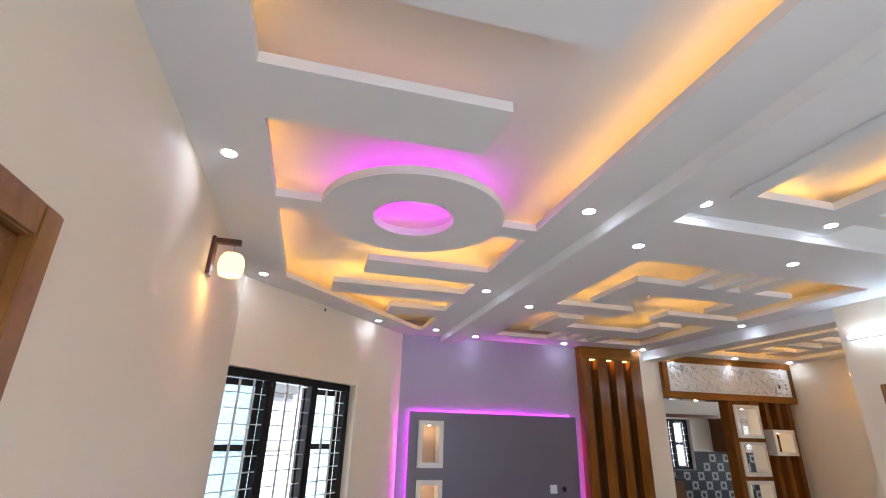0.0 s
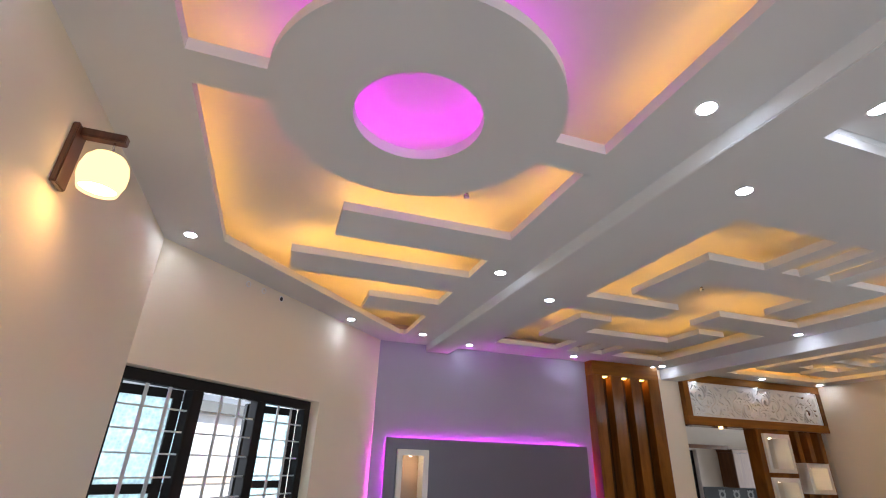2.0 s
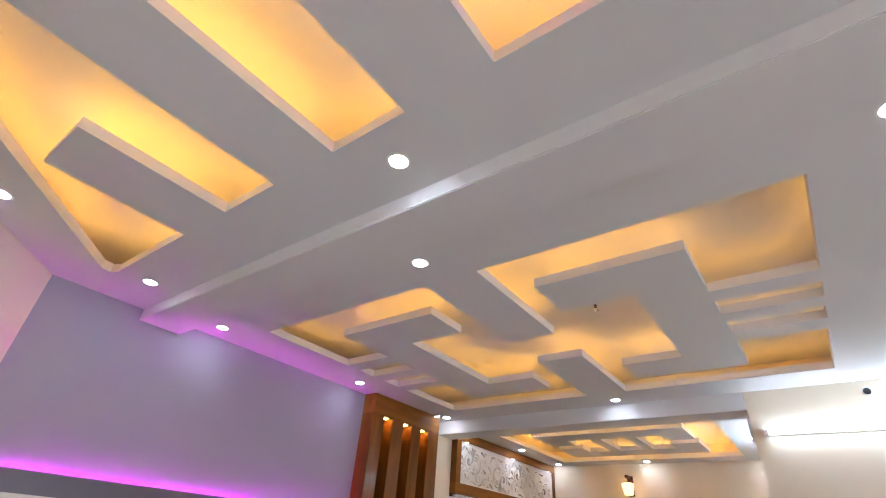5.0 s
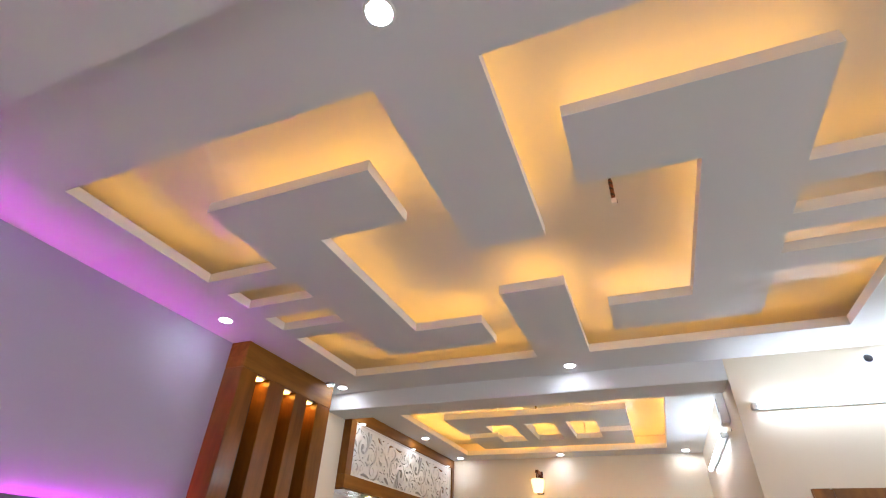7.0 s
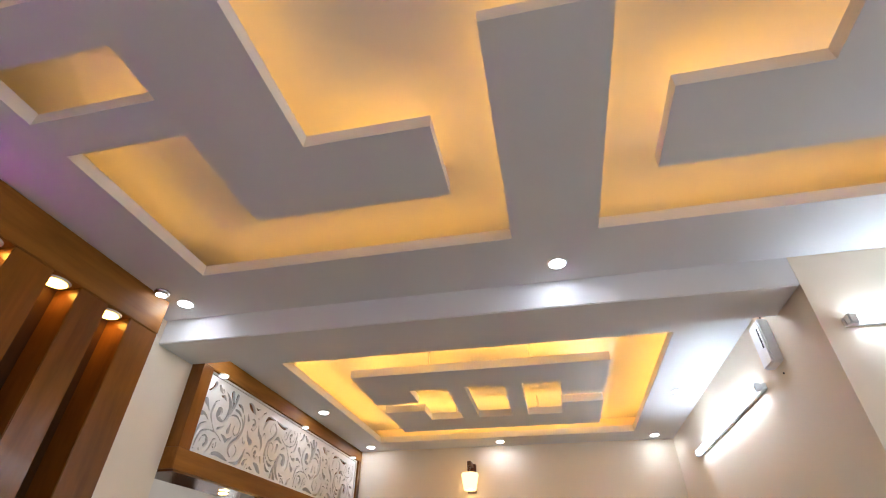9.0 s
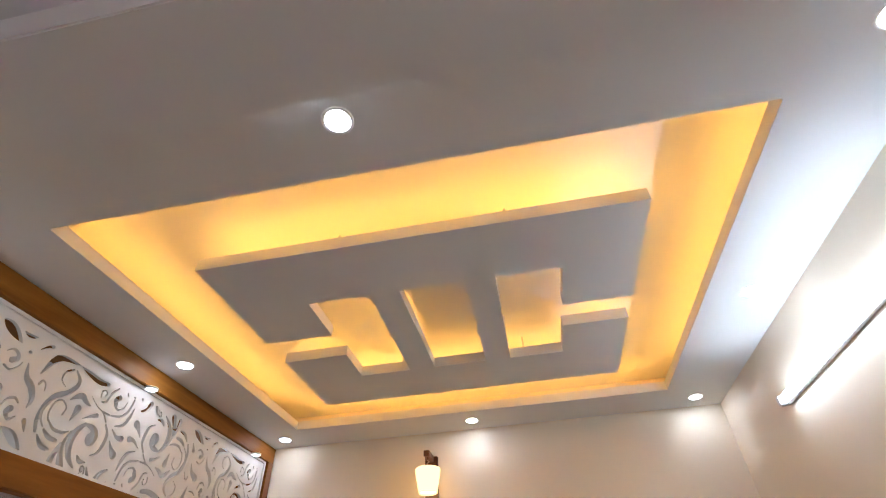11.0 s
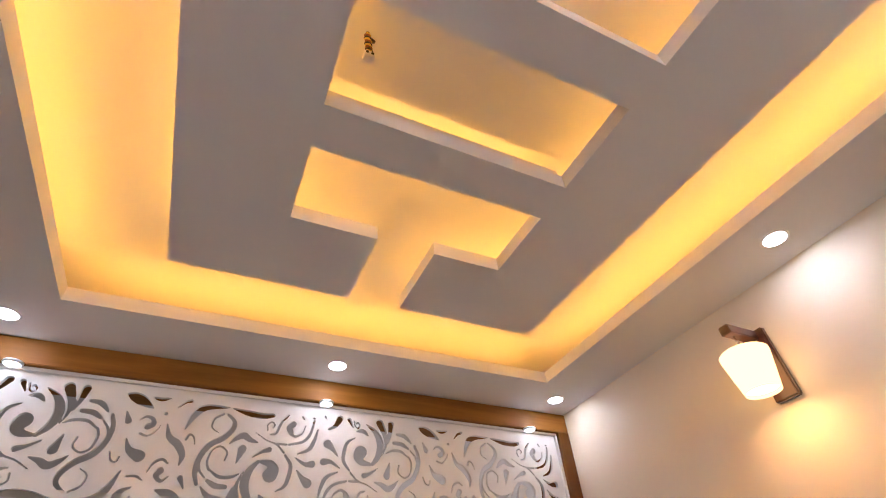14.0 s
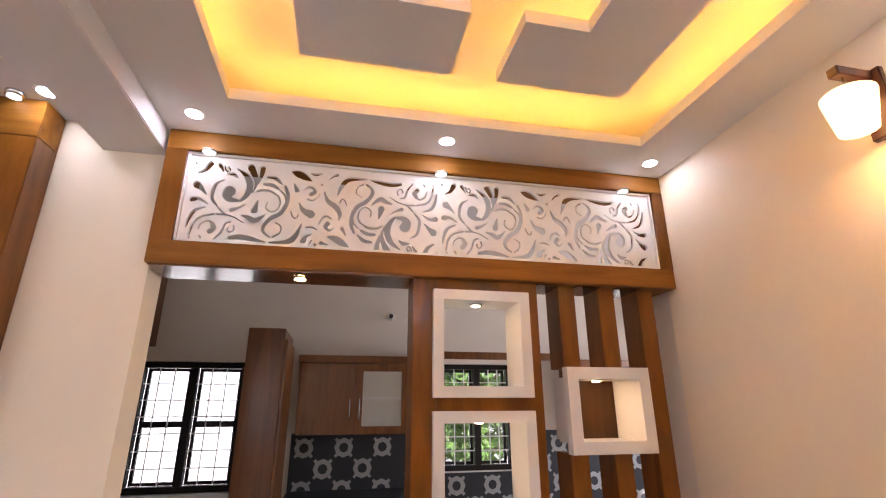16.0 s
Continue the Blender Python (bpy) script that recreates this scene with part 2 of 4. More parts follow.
def led_run(loop, z, mat, label, inset=0.06, inward=False, skip=(), least=0.06):
    """A light strip in straight lengths that lies on a board along the edge of an opening."""
    t = thing("led_strip", label, "light strip", group="cove lights")
    turn = 1 if area(loop) > 0 else -1
    if inward:
        turn = -turn
    for k, (a, b) in enumerate(zip(loop, loop[1:] + loop[:1])):
        d = Vector((b[0] - a[0], b[1] - a[1]))
        if k in skip or d.length < least:
            continue
        out = Vector((d.y, -d.x)).normalized() * turn
        mid = Vector(((a[0] + b[0]) / 2, (a[1] + b[1]) / 2)) + out * inset
        m = pose(mid.x, mid.y, z, 0, 0, math.degrees(math.atan2(d.y, d.x)))
        cut = min(0.03, d.length * 0.2) if d.length > 0.1 else 0.0
        part("strip", boxes((cut - d.length / 2, d.length / 2 - cut, -0.006, 0.006, 0.0005, 0.009), m=m), mat, t)
    return t


def led_arc(a0, a1, r, z, mat, label, steps=40):
    """A light strip bent round the middle of the disc."""
    t = thing("led_strip", label, "light strip", group="cove lights")
    bm, rows = bmesh.new(), []
    for a in np.linspace(a0, a1, steps + 1):
        rows.append([bm.verts.new((CX + q * math.cos(a), CY + q * math.sin(a), h)) for q, h in ((r - 0.006, z), (r + 0.006, z), (r + 0.006, z + 0.009), (r - 0.006, z + 0.009))])
    for a, b in zip(rows, rows[1:]):
        for k in range(4):
            bm.faces.new((a[k], a[(k + 1) % 4], b[(k + 1) % 4], b[k]))
    part("strip", bm, mat, t)
    return t


# ---- structure ----
TOP = 3.05            # top of the outer walls
LOW, LIP = 2.77, 0.05  # lower face and thickness of the living and lounge boards
SLAB = 2.965          # face of the slab above the coves
NORTH, WEST, EAST = 7.54, 0.09, 8.265
DIAG = Vector((1.0, 1.16)).normalized()
DIAG_TURN = math.degrees(math.atan2(DIAG.y, DIAG.x))
CORNER = (0.09, 5.5)
DIAG_LEN = (NORTH - CORNER[1]) / DIAG.y
diag_m = pose(CORNER[0], CORNER[1], 0, 0, 0, DIAG_TURN)


def wall(name, length, m, mat, label, holes=(), thick=0.2, top=TOP):
    """A wall along its own x from its inner face at y = 0 outwards, with openings (x0, x1, z0, z1)."""
    bm = bmesh.new()
    cuts = sorted({0.0, length, *[v for h in holes for v in h[:2]]})
    for a, b in zip(cuts, cuts[1:]):
        hole = [h for h in holes if h[0] < (a + b) / 2 < h[1]]
        spans = [(0, hole[0][2]), (hole[0][3], top)] if hole else [(0, top)]
        for z0, z1 in spans:
            if z1 - z0 > 0.001:
                add_box(bm, a, b, 0, thick, z0, z1, m=m)
    return structure(name, bm, mat, label)


floor = structure("floor", boxes((-0.4, 10.2, -1.2, 10.2, -0.1, -0.004)), GROUT, "grey grout bed under the floor tiles")
wall("wall_west", 6.5, pose(WEST, -1.0, 0, 0, 0, 90), CREAM, "cream painted plaster wall with a wooden door", [(2.68, 3.61, 0, 2.035)])
wall("wall_window", DIAG_LEN, diag_m, CREAM, "cream painted slanting wall with a barred window", [(0.002, 1.757, 0.75, 2.018)], thick=0.23)
tv_x = CORNER[0] + DIAG_LEN * DIAG.x
wall("wall_television", 5.0 - tv_x, pose(tv_x, NORTH, 0), LAVENDER, "lavender painted wall behind the television panel", [(2.10 - tv_x, 2.425 - tv_x, 0.46, 1.69)], thick=0.16)
wall("wall_pillar", 0.81, pose(5.0, NORTH, 0), CREAM, "cream painted wall beside the carved screen", thick=0.16)
wall("wall_over_screen", EAST - 5.81, pose(5.81, NORTH, 0), CREAM, "cream wall above the carved screen", [(0, EAST - 5.81, 0, 2.745)], thick=0.16)
wall("wall_east", 3.12, pose(EAST, 7.7, 0, 0, 0, -90), CREAM, "cream painted dining wall with a wall lamp")
wall("wall_dining_south", EAST - 5.54, pose(EAST, 4.65, 0, 0, 0, 180), CREAM, "cream dining wall with a tube light", thick=0.18)
wall("wall_lounge_east", 5.47, pose(5.54, 4.47, 0, 0, 0, -90), CREAM, "cream lounge wall with a door and tube light", [(0.04, 0.97, 0, 2.04)], thick=0.26)
wall("wall_south", 5.85, pose(5.74, -1.0, 0, 0, 0, 180), CREAM, "cream entrance wall with a wide door and an added hall window", [(0.8, 2.3, 0.85, 2.15), (3.4, 5.4, 0.0, 2.15)])
wall("wall_kitchen_north", 6.0, pose(4.0, 9.9, 0), KITCHEN_PAINT, "pale cream kitchen wall with windows", [(0.95, 1.82, 0.9, 1.93), (3.22, 4.26, 1.0, 1.94)])
wall("wall_kitchen_west", 2.3, pose(4.0, 7.7, 0, 0, 0, 90), KITCHEN_PAINT, "pale cream kitchen wall")
# The opening is added and out of view; it holds the kitchen fill lamp.
wall("wall_kitchen_east", 2.3, pose(10.0, 10.0, 0, 0, 0, -90), KITCHEN_PAINT, "pale cream kitchen wall with an added unseen opening for the fill lamp", [(0.75, 1.85, 0.9, 2.1)])
structure("wall_kitchen_south", boxes((8.265, 10.0, 7.54, 7.7, 0, TOP), (4.0, 5.0, 7.702, 7.76, 0, TOP)), KITCHEN_PAINT, "pale cream kitchen wall")
structure("roof_slab", boxes((-0.3, 10.2, -1.2, 10.2, TOP, TOP + 0.15)), OUTER_WALL, "concrete roof slab over the rooms")

# living zone ceiling: an angled recess with cantilevered boards and a round disc
CX, CY, R_OUT, R_IN = 1.245, 3.915, 0.56, 0.25


def arc(y, south):
    """Disc edge between the two places where it meets the line y."""
    a = math.asin((y - CY) / R_OUT)
    angles = np.linspace(math.pi - a, 2 * math.pi + a, 41) if south else np.linspace(math.pi - a, a, 41)
    return [(CX + R_OUT * math.cos(t), CY + R_OUT * math.sin(t)) for t in angles]


AW, AE = 0.435, 2.037
recess_south = [(AW, 3.84), *arc(3.84, True), (AE, 3.84), (AE, 0.75), (AW, 0.75), (AW, 2.03), (1.637, 2.03), (1.637, 2.367),
                (AW, 2.367), (AW, 2.76), (1.425, 2.76), (1.425, 3.097), (AW, 3.097)]
recess_north = [(AW, 4.0), *arc(4.0, False), (AE, 4.0), (AE, 4.735), (1.065, 4.735), (1.065, 5.065), (AE, 5.065), (AE, 5.405),
                (0.828, 5.405), (0.828, 5.74), (AE, 5.745), (AE, 6.09), (1.453, 6.09), (1.453, 6.432), (AE, 6.435), (AE, 7.14), (2.015, 7.185), (1.965, 7.175), (AW, 5.415)]
disc_hole = [(CX + R_IN * math.cos(t), CY + R_IN * math.sin(t)) for t in np.linspace(0, 2 * math.pi, 48, endpoint=False)]
structure("ceiling_living", sheet([(WEST, -1.0), (2.365, -1.0), (2.365, NORTH), (tv_x, NORTH), CORNER],
                                  [recess_south, recess_north, disc_hole], LOW, LIP), CEILING,
          "white gypsum ceiling board with a round disc and stepped coves")
structure("beam_living", boxes((2.365, 2.632, -1.0, NORTH, 2.695, 3.049), bevel=0.004), CEILING, "white painted ceiling beam")
structure("ceiling_slab_1", boxes((-0.1, 2.364, -1.0, NORTH, SLAB, SLAB + 0.07)), CEILING, "white painted slab above the living coves")

# lounge zone ceiling
BW, BE, BS, BN = 3.0, 5.186, 4.07, 7.09
lounge = [
    [(BW, 5.415), (3.88, 5.415), (3.88, 5.74), (BW, 5.74), (BW, BN), (3.737, BN), (3.737, 6.66), (3.29, 6.66), (3.29, 5.92), (3.605, 5.92),
     (3.605, 6.325), (4.587, 6.325), (4.587, 5.92), (4.89, 5.92), (4.89, 6.66), (4.47, 6.66), (4.47, BN), (BE, BN), (BE, 5.735), (4.303, 5.735),
     (4.303, 5.41), (BE, 5.41), (BE, BS), (4.465, BS), (4.465, 4.515), (4.9, 4.515), (4.9, 5.235), (4.59, 5.235), (4.59, 4.845), (3.612, 4.845),
     (3.612, 5.245), (3.285, 5.245), (3.285, 4.525), (3.737, 4.525), (3.737, BS), (BW, BS)],
    rect(3.872, 4.036, 6.66, BN), rect(4.172, 4.34, 6.66, BN), rect(3.868, 4.034, BS, 4.52), rect(4.158, 4.318, BS, 4.515)]
structure("ceiling_lounge", sheet(rect(2.632, 5.535, 3.45, NORTH), lounge, LOW, LIP), CEILING, "white gypsum ceiling board with interlocking cove openings")
structure("ceiling_slab_2", boxes((2.634, 5.533, 3.3, NORTH, SLAB, SLAB + 0.07)), CEILING, "white painted slab above the lounge coves")
hall_hole = rect(3.09, 3.665, 2.3, 3.16)
structure("ceiling_hall", sheet(rect(2.632, 3.98, -1.0, 3.449), [hall_hole], 2.85, LIP), CEILING, "white hall ceiling board with a square cove")
structure("ceiling_slab_3", boxes((2.634, 5.538, -1.0, 3.299, 2.99, 3.04)), CEILING, "white painted slab above the hall")
structure("beam_hall", boxes((2.78, 5.538, 3.451, 3.53, 2.822, 2.963)), CEILING, "white ceiling upstand between hall and lounge")

structure("trim_hall", boxes((2.945, 2.972, -1.0, 3.21, 2.838, 2.8495), bevel=0.004), CEILING, "white ceiling bead along the hall board")

# dining zone ceiling
C_LOW, C_SLAB = 2.745, 2.94
dining_hole = rect(6.11, 7.971, 4.998, 7.19)
structure("ceiling_dining", sheet(rect(5.80, EAST, 4.65, NORTH), [dining_hole], C_LOW, LIP), CEILING, "white gypsum ceiling border round the dining cove")
structure("ceiling_slab_4", boxes((5.80, EAST, 4.65, NORTH, C_SLAB, C_SLAB + 0.07)), CEILING, "white painted slab above the dining cove")
structure("beam_dining", boxes((5.535, 5.80, 4.652, NORTH, 2.64, 3.049), bevel=0.004), CEILING, "white painted ceiling beam between lounge and dining")
structure("ceiling_kitchen", boxes((4.0, 10.0, 7.702, 9.9, 2.9, 3.0)), CEILING, "plain white kitchen ceiling")

panel_outline = [(6.41, 5.29), (6.958, 5.29), (6.958, 5.57), (6.707, 5.57), (6.707, 5.82), (7.366, 5.82), (7.366, 5.57), (7.125, 5.57), (7.125, 5.29),
                 (7.668, 5.29), (7.668, 6.873), (7.14, 6.873), (7.14, 6.568), (7.366, 6.568), (7.366, 6.318), (6.707, 6.318), (6.707, 6.568),
                 (6.958, 6.568), (6.958, 6.873), (6.41, 6.873)]
panel_slot = rect(6.707, 7.366, 5.938, 6.195)
panel = thing("ceiling_panel", "white gypsum floating panel with cut-out slots in the dining cove", "ceiling panel")
part("board", sheet(panel_outline, [panel_slot], C_LOW, LIP), CEILING, panel)
for hx in (6.55, 7.53):
    for hy in (5.75, 6.40):
        part("hanger", boxes((hx - 0.004, hx + 0.004, hy - 0.004, hy + 0.004, C_LOW + LIP, C_SLAB)), CEILING, panel, "white painted hanger rod")

# Added baffles on top of the panel; they block cove light from the middle slot.
for y0 in (5.893, 6.236):
    part("light_baffle", boxes((6.67, 7.40, y0, y0 + 0.006, C_LOW + LIP, C_LOW + LIP + 0.085)), CEILING, panel, "added upright baffle that keeps cove light out of the slot")

# cove lights
ZL = LOW + LIP
n_arc = 43
led_run(recess_north, ZL, LED_WARM, "warm amber cove light along the living recess", skip=range(1, 42))
led_arc(math.pi - 0.2, math.pi / 2, R_OUT - 0.05, ZL + 0.0005, LED_PINK_DIM, "faint magenta cove light on the disc")
entry = recess_south[n_arc - 1:] + recess_south[:1]
led_run(entry, ZL, LED_WARM, "warm amber cove light along the entrance recess", skip=(1, 3, 4, 5, 7, 8, 9, len(entry) - 1))
led_run(entry, ZL, LED_FAINT, "faint amber cove light on the entrance boards", skip=(0, 2, 4, 6, 8, 10, len(entry) - 1))
led_arc(math.pi + 0.1, 2 * math.pi - 0.1, R_OUT - 0.05, ZL + 0.0005, LED_PINK_RIM, "magenta cove light on the round disc")
led_arc(0, 2 * math.pi, R_IN + 0.05, ZL + 0.0005, LED_PINK, "magenta cove light round the disc opening", 48)
for loop in lounge[:1]:
    led_run(loop, ZL, LED_LOUNGE, "warm amber cove light in the lounge ceiling")
led_run(hall_hole, 2.85 + LIP, LED_WARM, "warm amber cove light in the hall ceiling")
led_run(dining_hole, C_LOW + LIP, LED_DINING, "warm amber cove light round the dining recess")
led_run(panel_outline, C_LOW + LIP, LED_DINING, "warm amber cove light on the floating panel", inward=True, skip=(1, 2, 4, 5, 6, 7, 11, 12, 13, 15, 16, 17))

# downlights
first = None


def downlight(x, y, z):
    global first
    if first:
        return copy_thing(first, pose(x, y, z))
    first = thing("downlight", "round white recessed downlight, lit cool white", "downlight", pose(x, y, z), "ceiling downlights")
    part("trim", lathe([(0.031, -0.001), (0.039, -0.0022), (0.043, 0.0), (0.043, 0.02), (0.031, 0.02)], 24, False), WHITE, first)
    part("lens", lathe([(0.033, -0.003), (0.034, 0.004)], 24), LENS, first, "bright cool white lens")
    return first


for x, y in ((0.247, 3.443), (0.249, 5.395), (1.427, 6.85), (2.197, 7.1), (2.2, 5.232), (2.2, 3.477), (2.2, 1.7), (0.247, 1.6)):
    downlight(x, y, LOW)
for x, y in ((2.8, 5.611), (2.8, 7.33), (4.12, 7.33), (5.396, 7.33), (5.396, 5.566), (2.8, 3.85), (4.07, 3.8), (5.396, 3.8)):
    downlight(x, y, LOW)
for x, y in ((2.886, 3.32), (3.856, 3.33)):
    downlight(x, y, 2.85)
for x, y in ((5.947, 7.333), (7.046, 7.333), (8.116, 7.333), (8.118, 6.122), (8.118, 4.82), (5.925, 6.15), (5.925, 4.82), (7.04, 4.82)):
    downlight(x, y, C_LOW)

# ---- television wall ----
tv = thing("television_panel", "slate violet wall panel lit magenta from behind", "wall panel")
TVF = NORTH - 0.05
NICHE_X = (2.10, 2.425)
niche_z = [(1.145, 1.69), (0.46, 1.01)]
for x0, x1, z0, z1 in ((1.985, NICHE_X[0], 0.25, 1.795), (NICHE_X[1], 4.305, 0.25, 1.795), (*NICHE_X, 1.69, 1.795), (*NICHE_X, 1.01, 1.145), (*NICHE_X, 0.25, 0.46)):
    part("board", boxes((x0, x1, TVF, TVF + 0.03, z0, z1)), TV_PANEL, tv)
for x0 in (2.6, 3.6):
    part("batten", boxes((x0, x0 + 0.1, TVF + 0.03, NORTH, 0.3, 1.7)), DARK_TEAK, tv)
part("light_strip", boxes((2.03, 4.26, TVF + 0.034, TVF + 0.044, 1.752, 1.762), (2.03, 2.04, TVF + 0.034, TVF + 0.044, 0.3, 1.75),
                          (4.25, 4.26, TVF + 0.034, TVF + 0.044, 0.3, 1.75)), LED_PINK_TV, tv, "glowing magenta light strip")


def niche(name, x0, x1, z0, z1, y_front, depth, border, back, label, lens_mat, proud=0.03):
    """A white box frame, open in front, with a small spot in its top."""
    t = thing(name, label, "niche", group="white box niches")
    yb = y_front + depth
    part("frame", boxes((x0, x1, y_front, y_front + proud, z1 - border, z1), (x0, x1, y_front, y_front + proud, z0, z0 + border),
                        (x0, x0 + border, y_front, y_front + proud, z0 + border, z1 - border), (x1 - border, x1, y_front, y_front + proud, z0 + border, z1 - border)), WHITE, t)
    e = border - 0.002
    part("lining", boxes((x0 + e - 0.012, x0 + e, y_front + proud, yb, z0 + e, z1 - e), (x1 - e, x1 - e + 0.012, y_front + proud, yb, z0 + e, z1 - e),
                         (x0 + e, x1 - e, y_front + proud, yb, z1 - e, z1 - e + 0.012), (x0 + e, x1 - e, y_front + proud, yb, z0 + e - 0.012, z0 + e)), WHITE, t)
    if back:
        part("back", boxes((x0 + e, x1 - e, yb - 0.006, yb, z0 + e, z1 - e)), back, t)
    xm, ym = (x0 + x1) / 2, y_front + depth * 0.5
    spot = part("spot", lathe([(0.026, -0.004), (0.03, 0.0), (0.026, 0.006)], 16, m=pose(xm, ym, z1 - e - 0.003)), CHROME, t, "small chrome spot")
    part("lens", lathe([(0.019, -0.002), (0.019, 0.001)], 14, m=pose(xm, ym, z1 - e - 0.0065)), lens_mat, spot, "lit warm lens")
    return t


for z0, z1 in niche_z:
    niche("wall_niche", NICHE_X[0], NICHE_X[1], z0, z1, TVF - 0.03, 0.2, 0.055, NICHE_BACK, "white framed wall niche with warm spot light", NICHE_LENS)

plate = thing("switch_plate", "white plastic switch plate on the violet panel", "switch")
part("plate", boxes((3.87, 3.97, TVF - 0.01, TVF, 0.86, 0.96), bevel=0.004), PLASTIC, plate)
part("rocker", boxes((3.885, 3.915, TVF - 0.014, TVF - 0.01, 0.885, 0.935), bevel=0.002), PLASTIC, plate)
part("rocker", boxes((3.925, 3.955, TVF - 0.014, TVF - 0.01, 0.885, 0.935), bevel=0.002), PLASTIC, plate)
cable = thing("cable_outlet", "dark round cable outlet in the violet panel", "outlet")
part("grommet", lathe([(0.028, 0), (0.03, 0.006), (0.02, 0.008), (0.018, 0.0)], 18, m=pose(4.07, TVF, 0.91, 90)), DARK, cable)

# ---- slatted timber panel ----
slat_panel = thing("slatted_panel", "tall varnished teak wall panel with three lit grooves", "wall panel")
PF = 7.395
edges_x = [4.405, 4.543, 4.664, 4.820, 4.942, 5.080, 5.203, 5.368]
for k in range(0, 8, 2):
    part("plank", boxes((edges_x[k], edges_x[k + 1], PF, NORTH - 0.001, 0.0, 2.60), bevel=0.003), TEAK, slat_panel)
part("top_rail", boxes((4.405, 5.368, PF - 0.002, NORTH - 0.001, 2.601, 2.769), bevel=0.003), TEAK_RAIL, slat_panel)
part("backing", boxes((4.543, 5.203, NORTH - 0.03, NORTH - 0.003, 0.0, 2.598)), GROOVE, slat_panel)
for k in (1, 3, 5):
    xm = (edges_x[k] + edges_x[k + 1]) / 2
    spot = part("groove_spot", lathe([(0.045, -0.006), (0.052, 0.0), (0.045, 0.004)], 20, m=pose(xm, PF + 0.058, 2.597)), WHITE, slat_panel, "small round groove spot")
    part("lens", lathe([(0.02, -0.006), (0.04, -0.003), (0.042, 0.0)], 18, m=pose(xm, PF + 0.058, 2.5905)), GROOVE_LENS, spot, "lit amber lens")
mini = thing("cabinet_spot", "small round cool white spot on timber rail", "downlight")
part("body", lathe([(0.03, -0.018), (0.034, -0.006), (0.034, 0.0)], 18, m=pose(5.27, PF - 0.036, 2.769)), CHROME, mini)
part("lens", lathe([(0.024, -0.002), (0.024, 0.0)], 14, m=pose(5.27, PF - 0.036, 2.7505)), MINI_LENS, mini)

# ---- carved screen ----
JX0, JX1, JZ0, JZ1, JF = 5.815, 8.262, 2.122, 2.742, 7.468
PX0, PX1, PZ0, PZ1 = 5.9, 8.2, 2.222, 2.648
screen = thing("carved_screen", "white cut-out scroll screen in a teak frame above the opening", "screen")
part("top_rail", boxes((JX0, JX1, JF, 7.70, PZ1, JZ1), bevel=0.003), TEAK_RAIL, screen)
part("bottom_rail", boxes((JX0, JX1, JF, 7.70, JZ0, PZ0), bevel=0.003), TEAK_RAIL, screen)
part("side_rail", boxes((JX0, PX0, JF + 0.001, 7.699, PZ0, PZ1)), TEAK, screen)
part("side_rail", boxes((PX1, JX1, JF + 0.001, 7.699, PZ0, PZ1)), TEAK, screen)


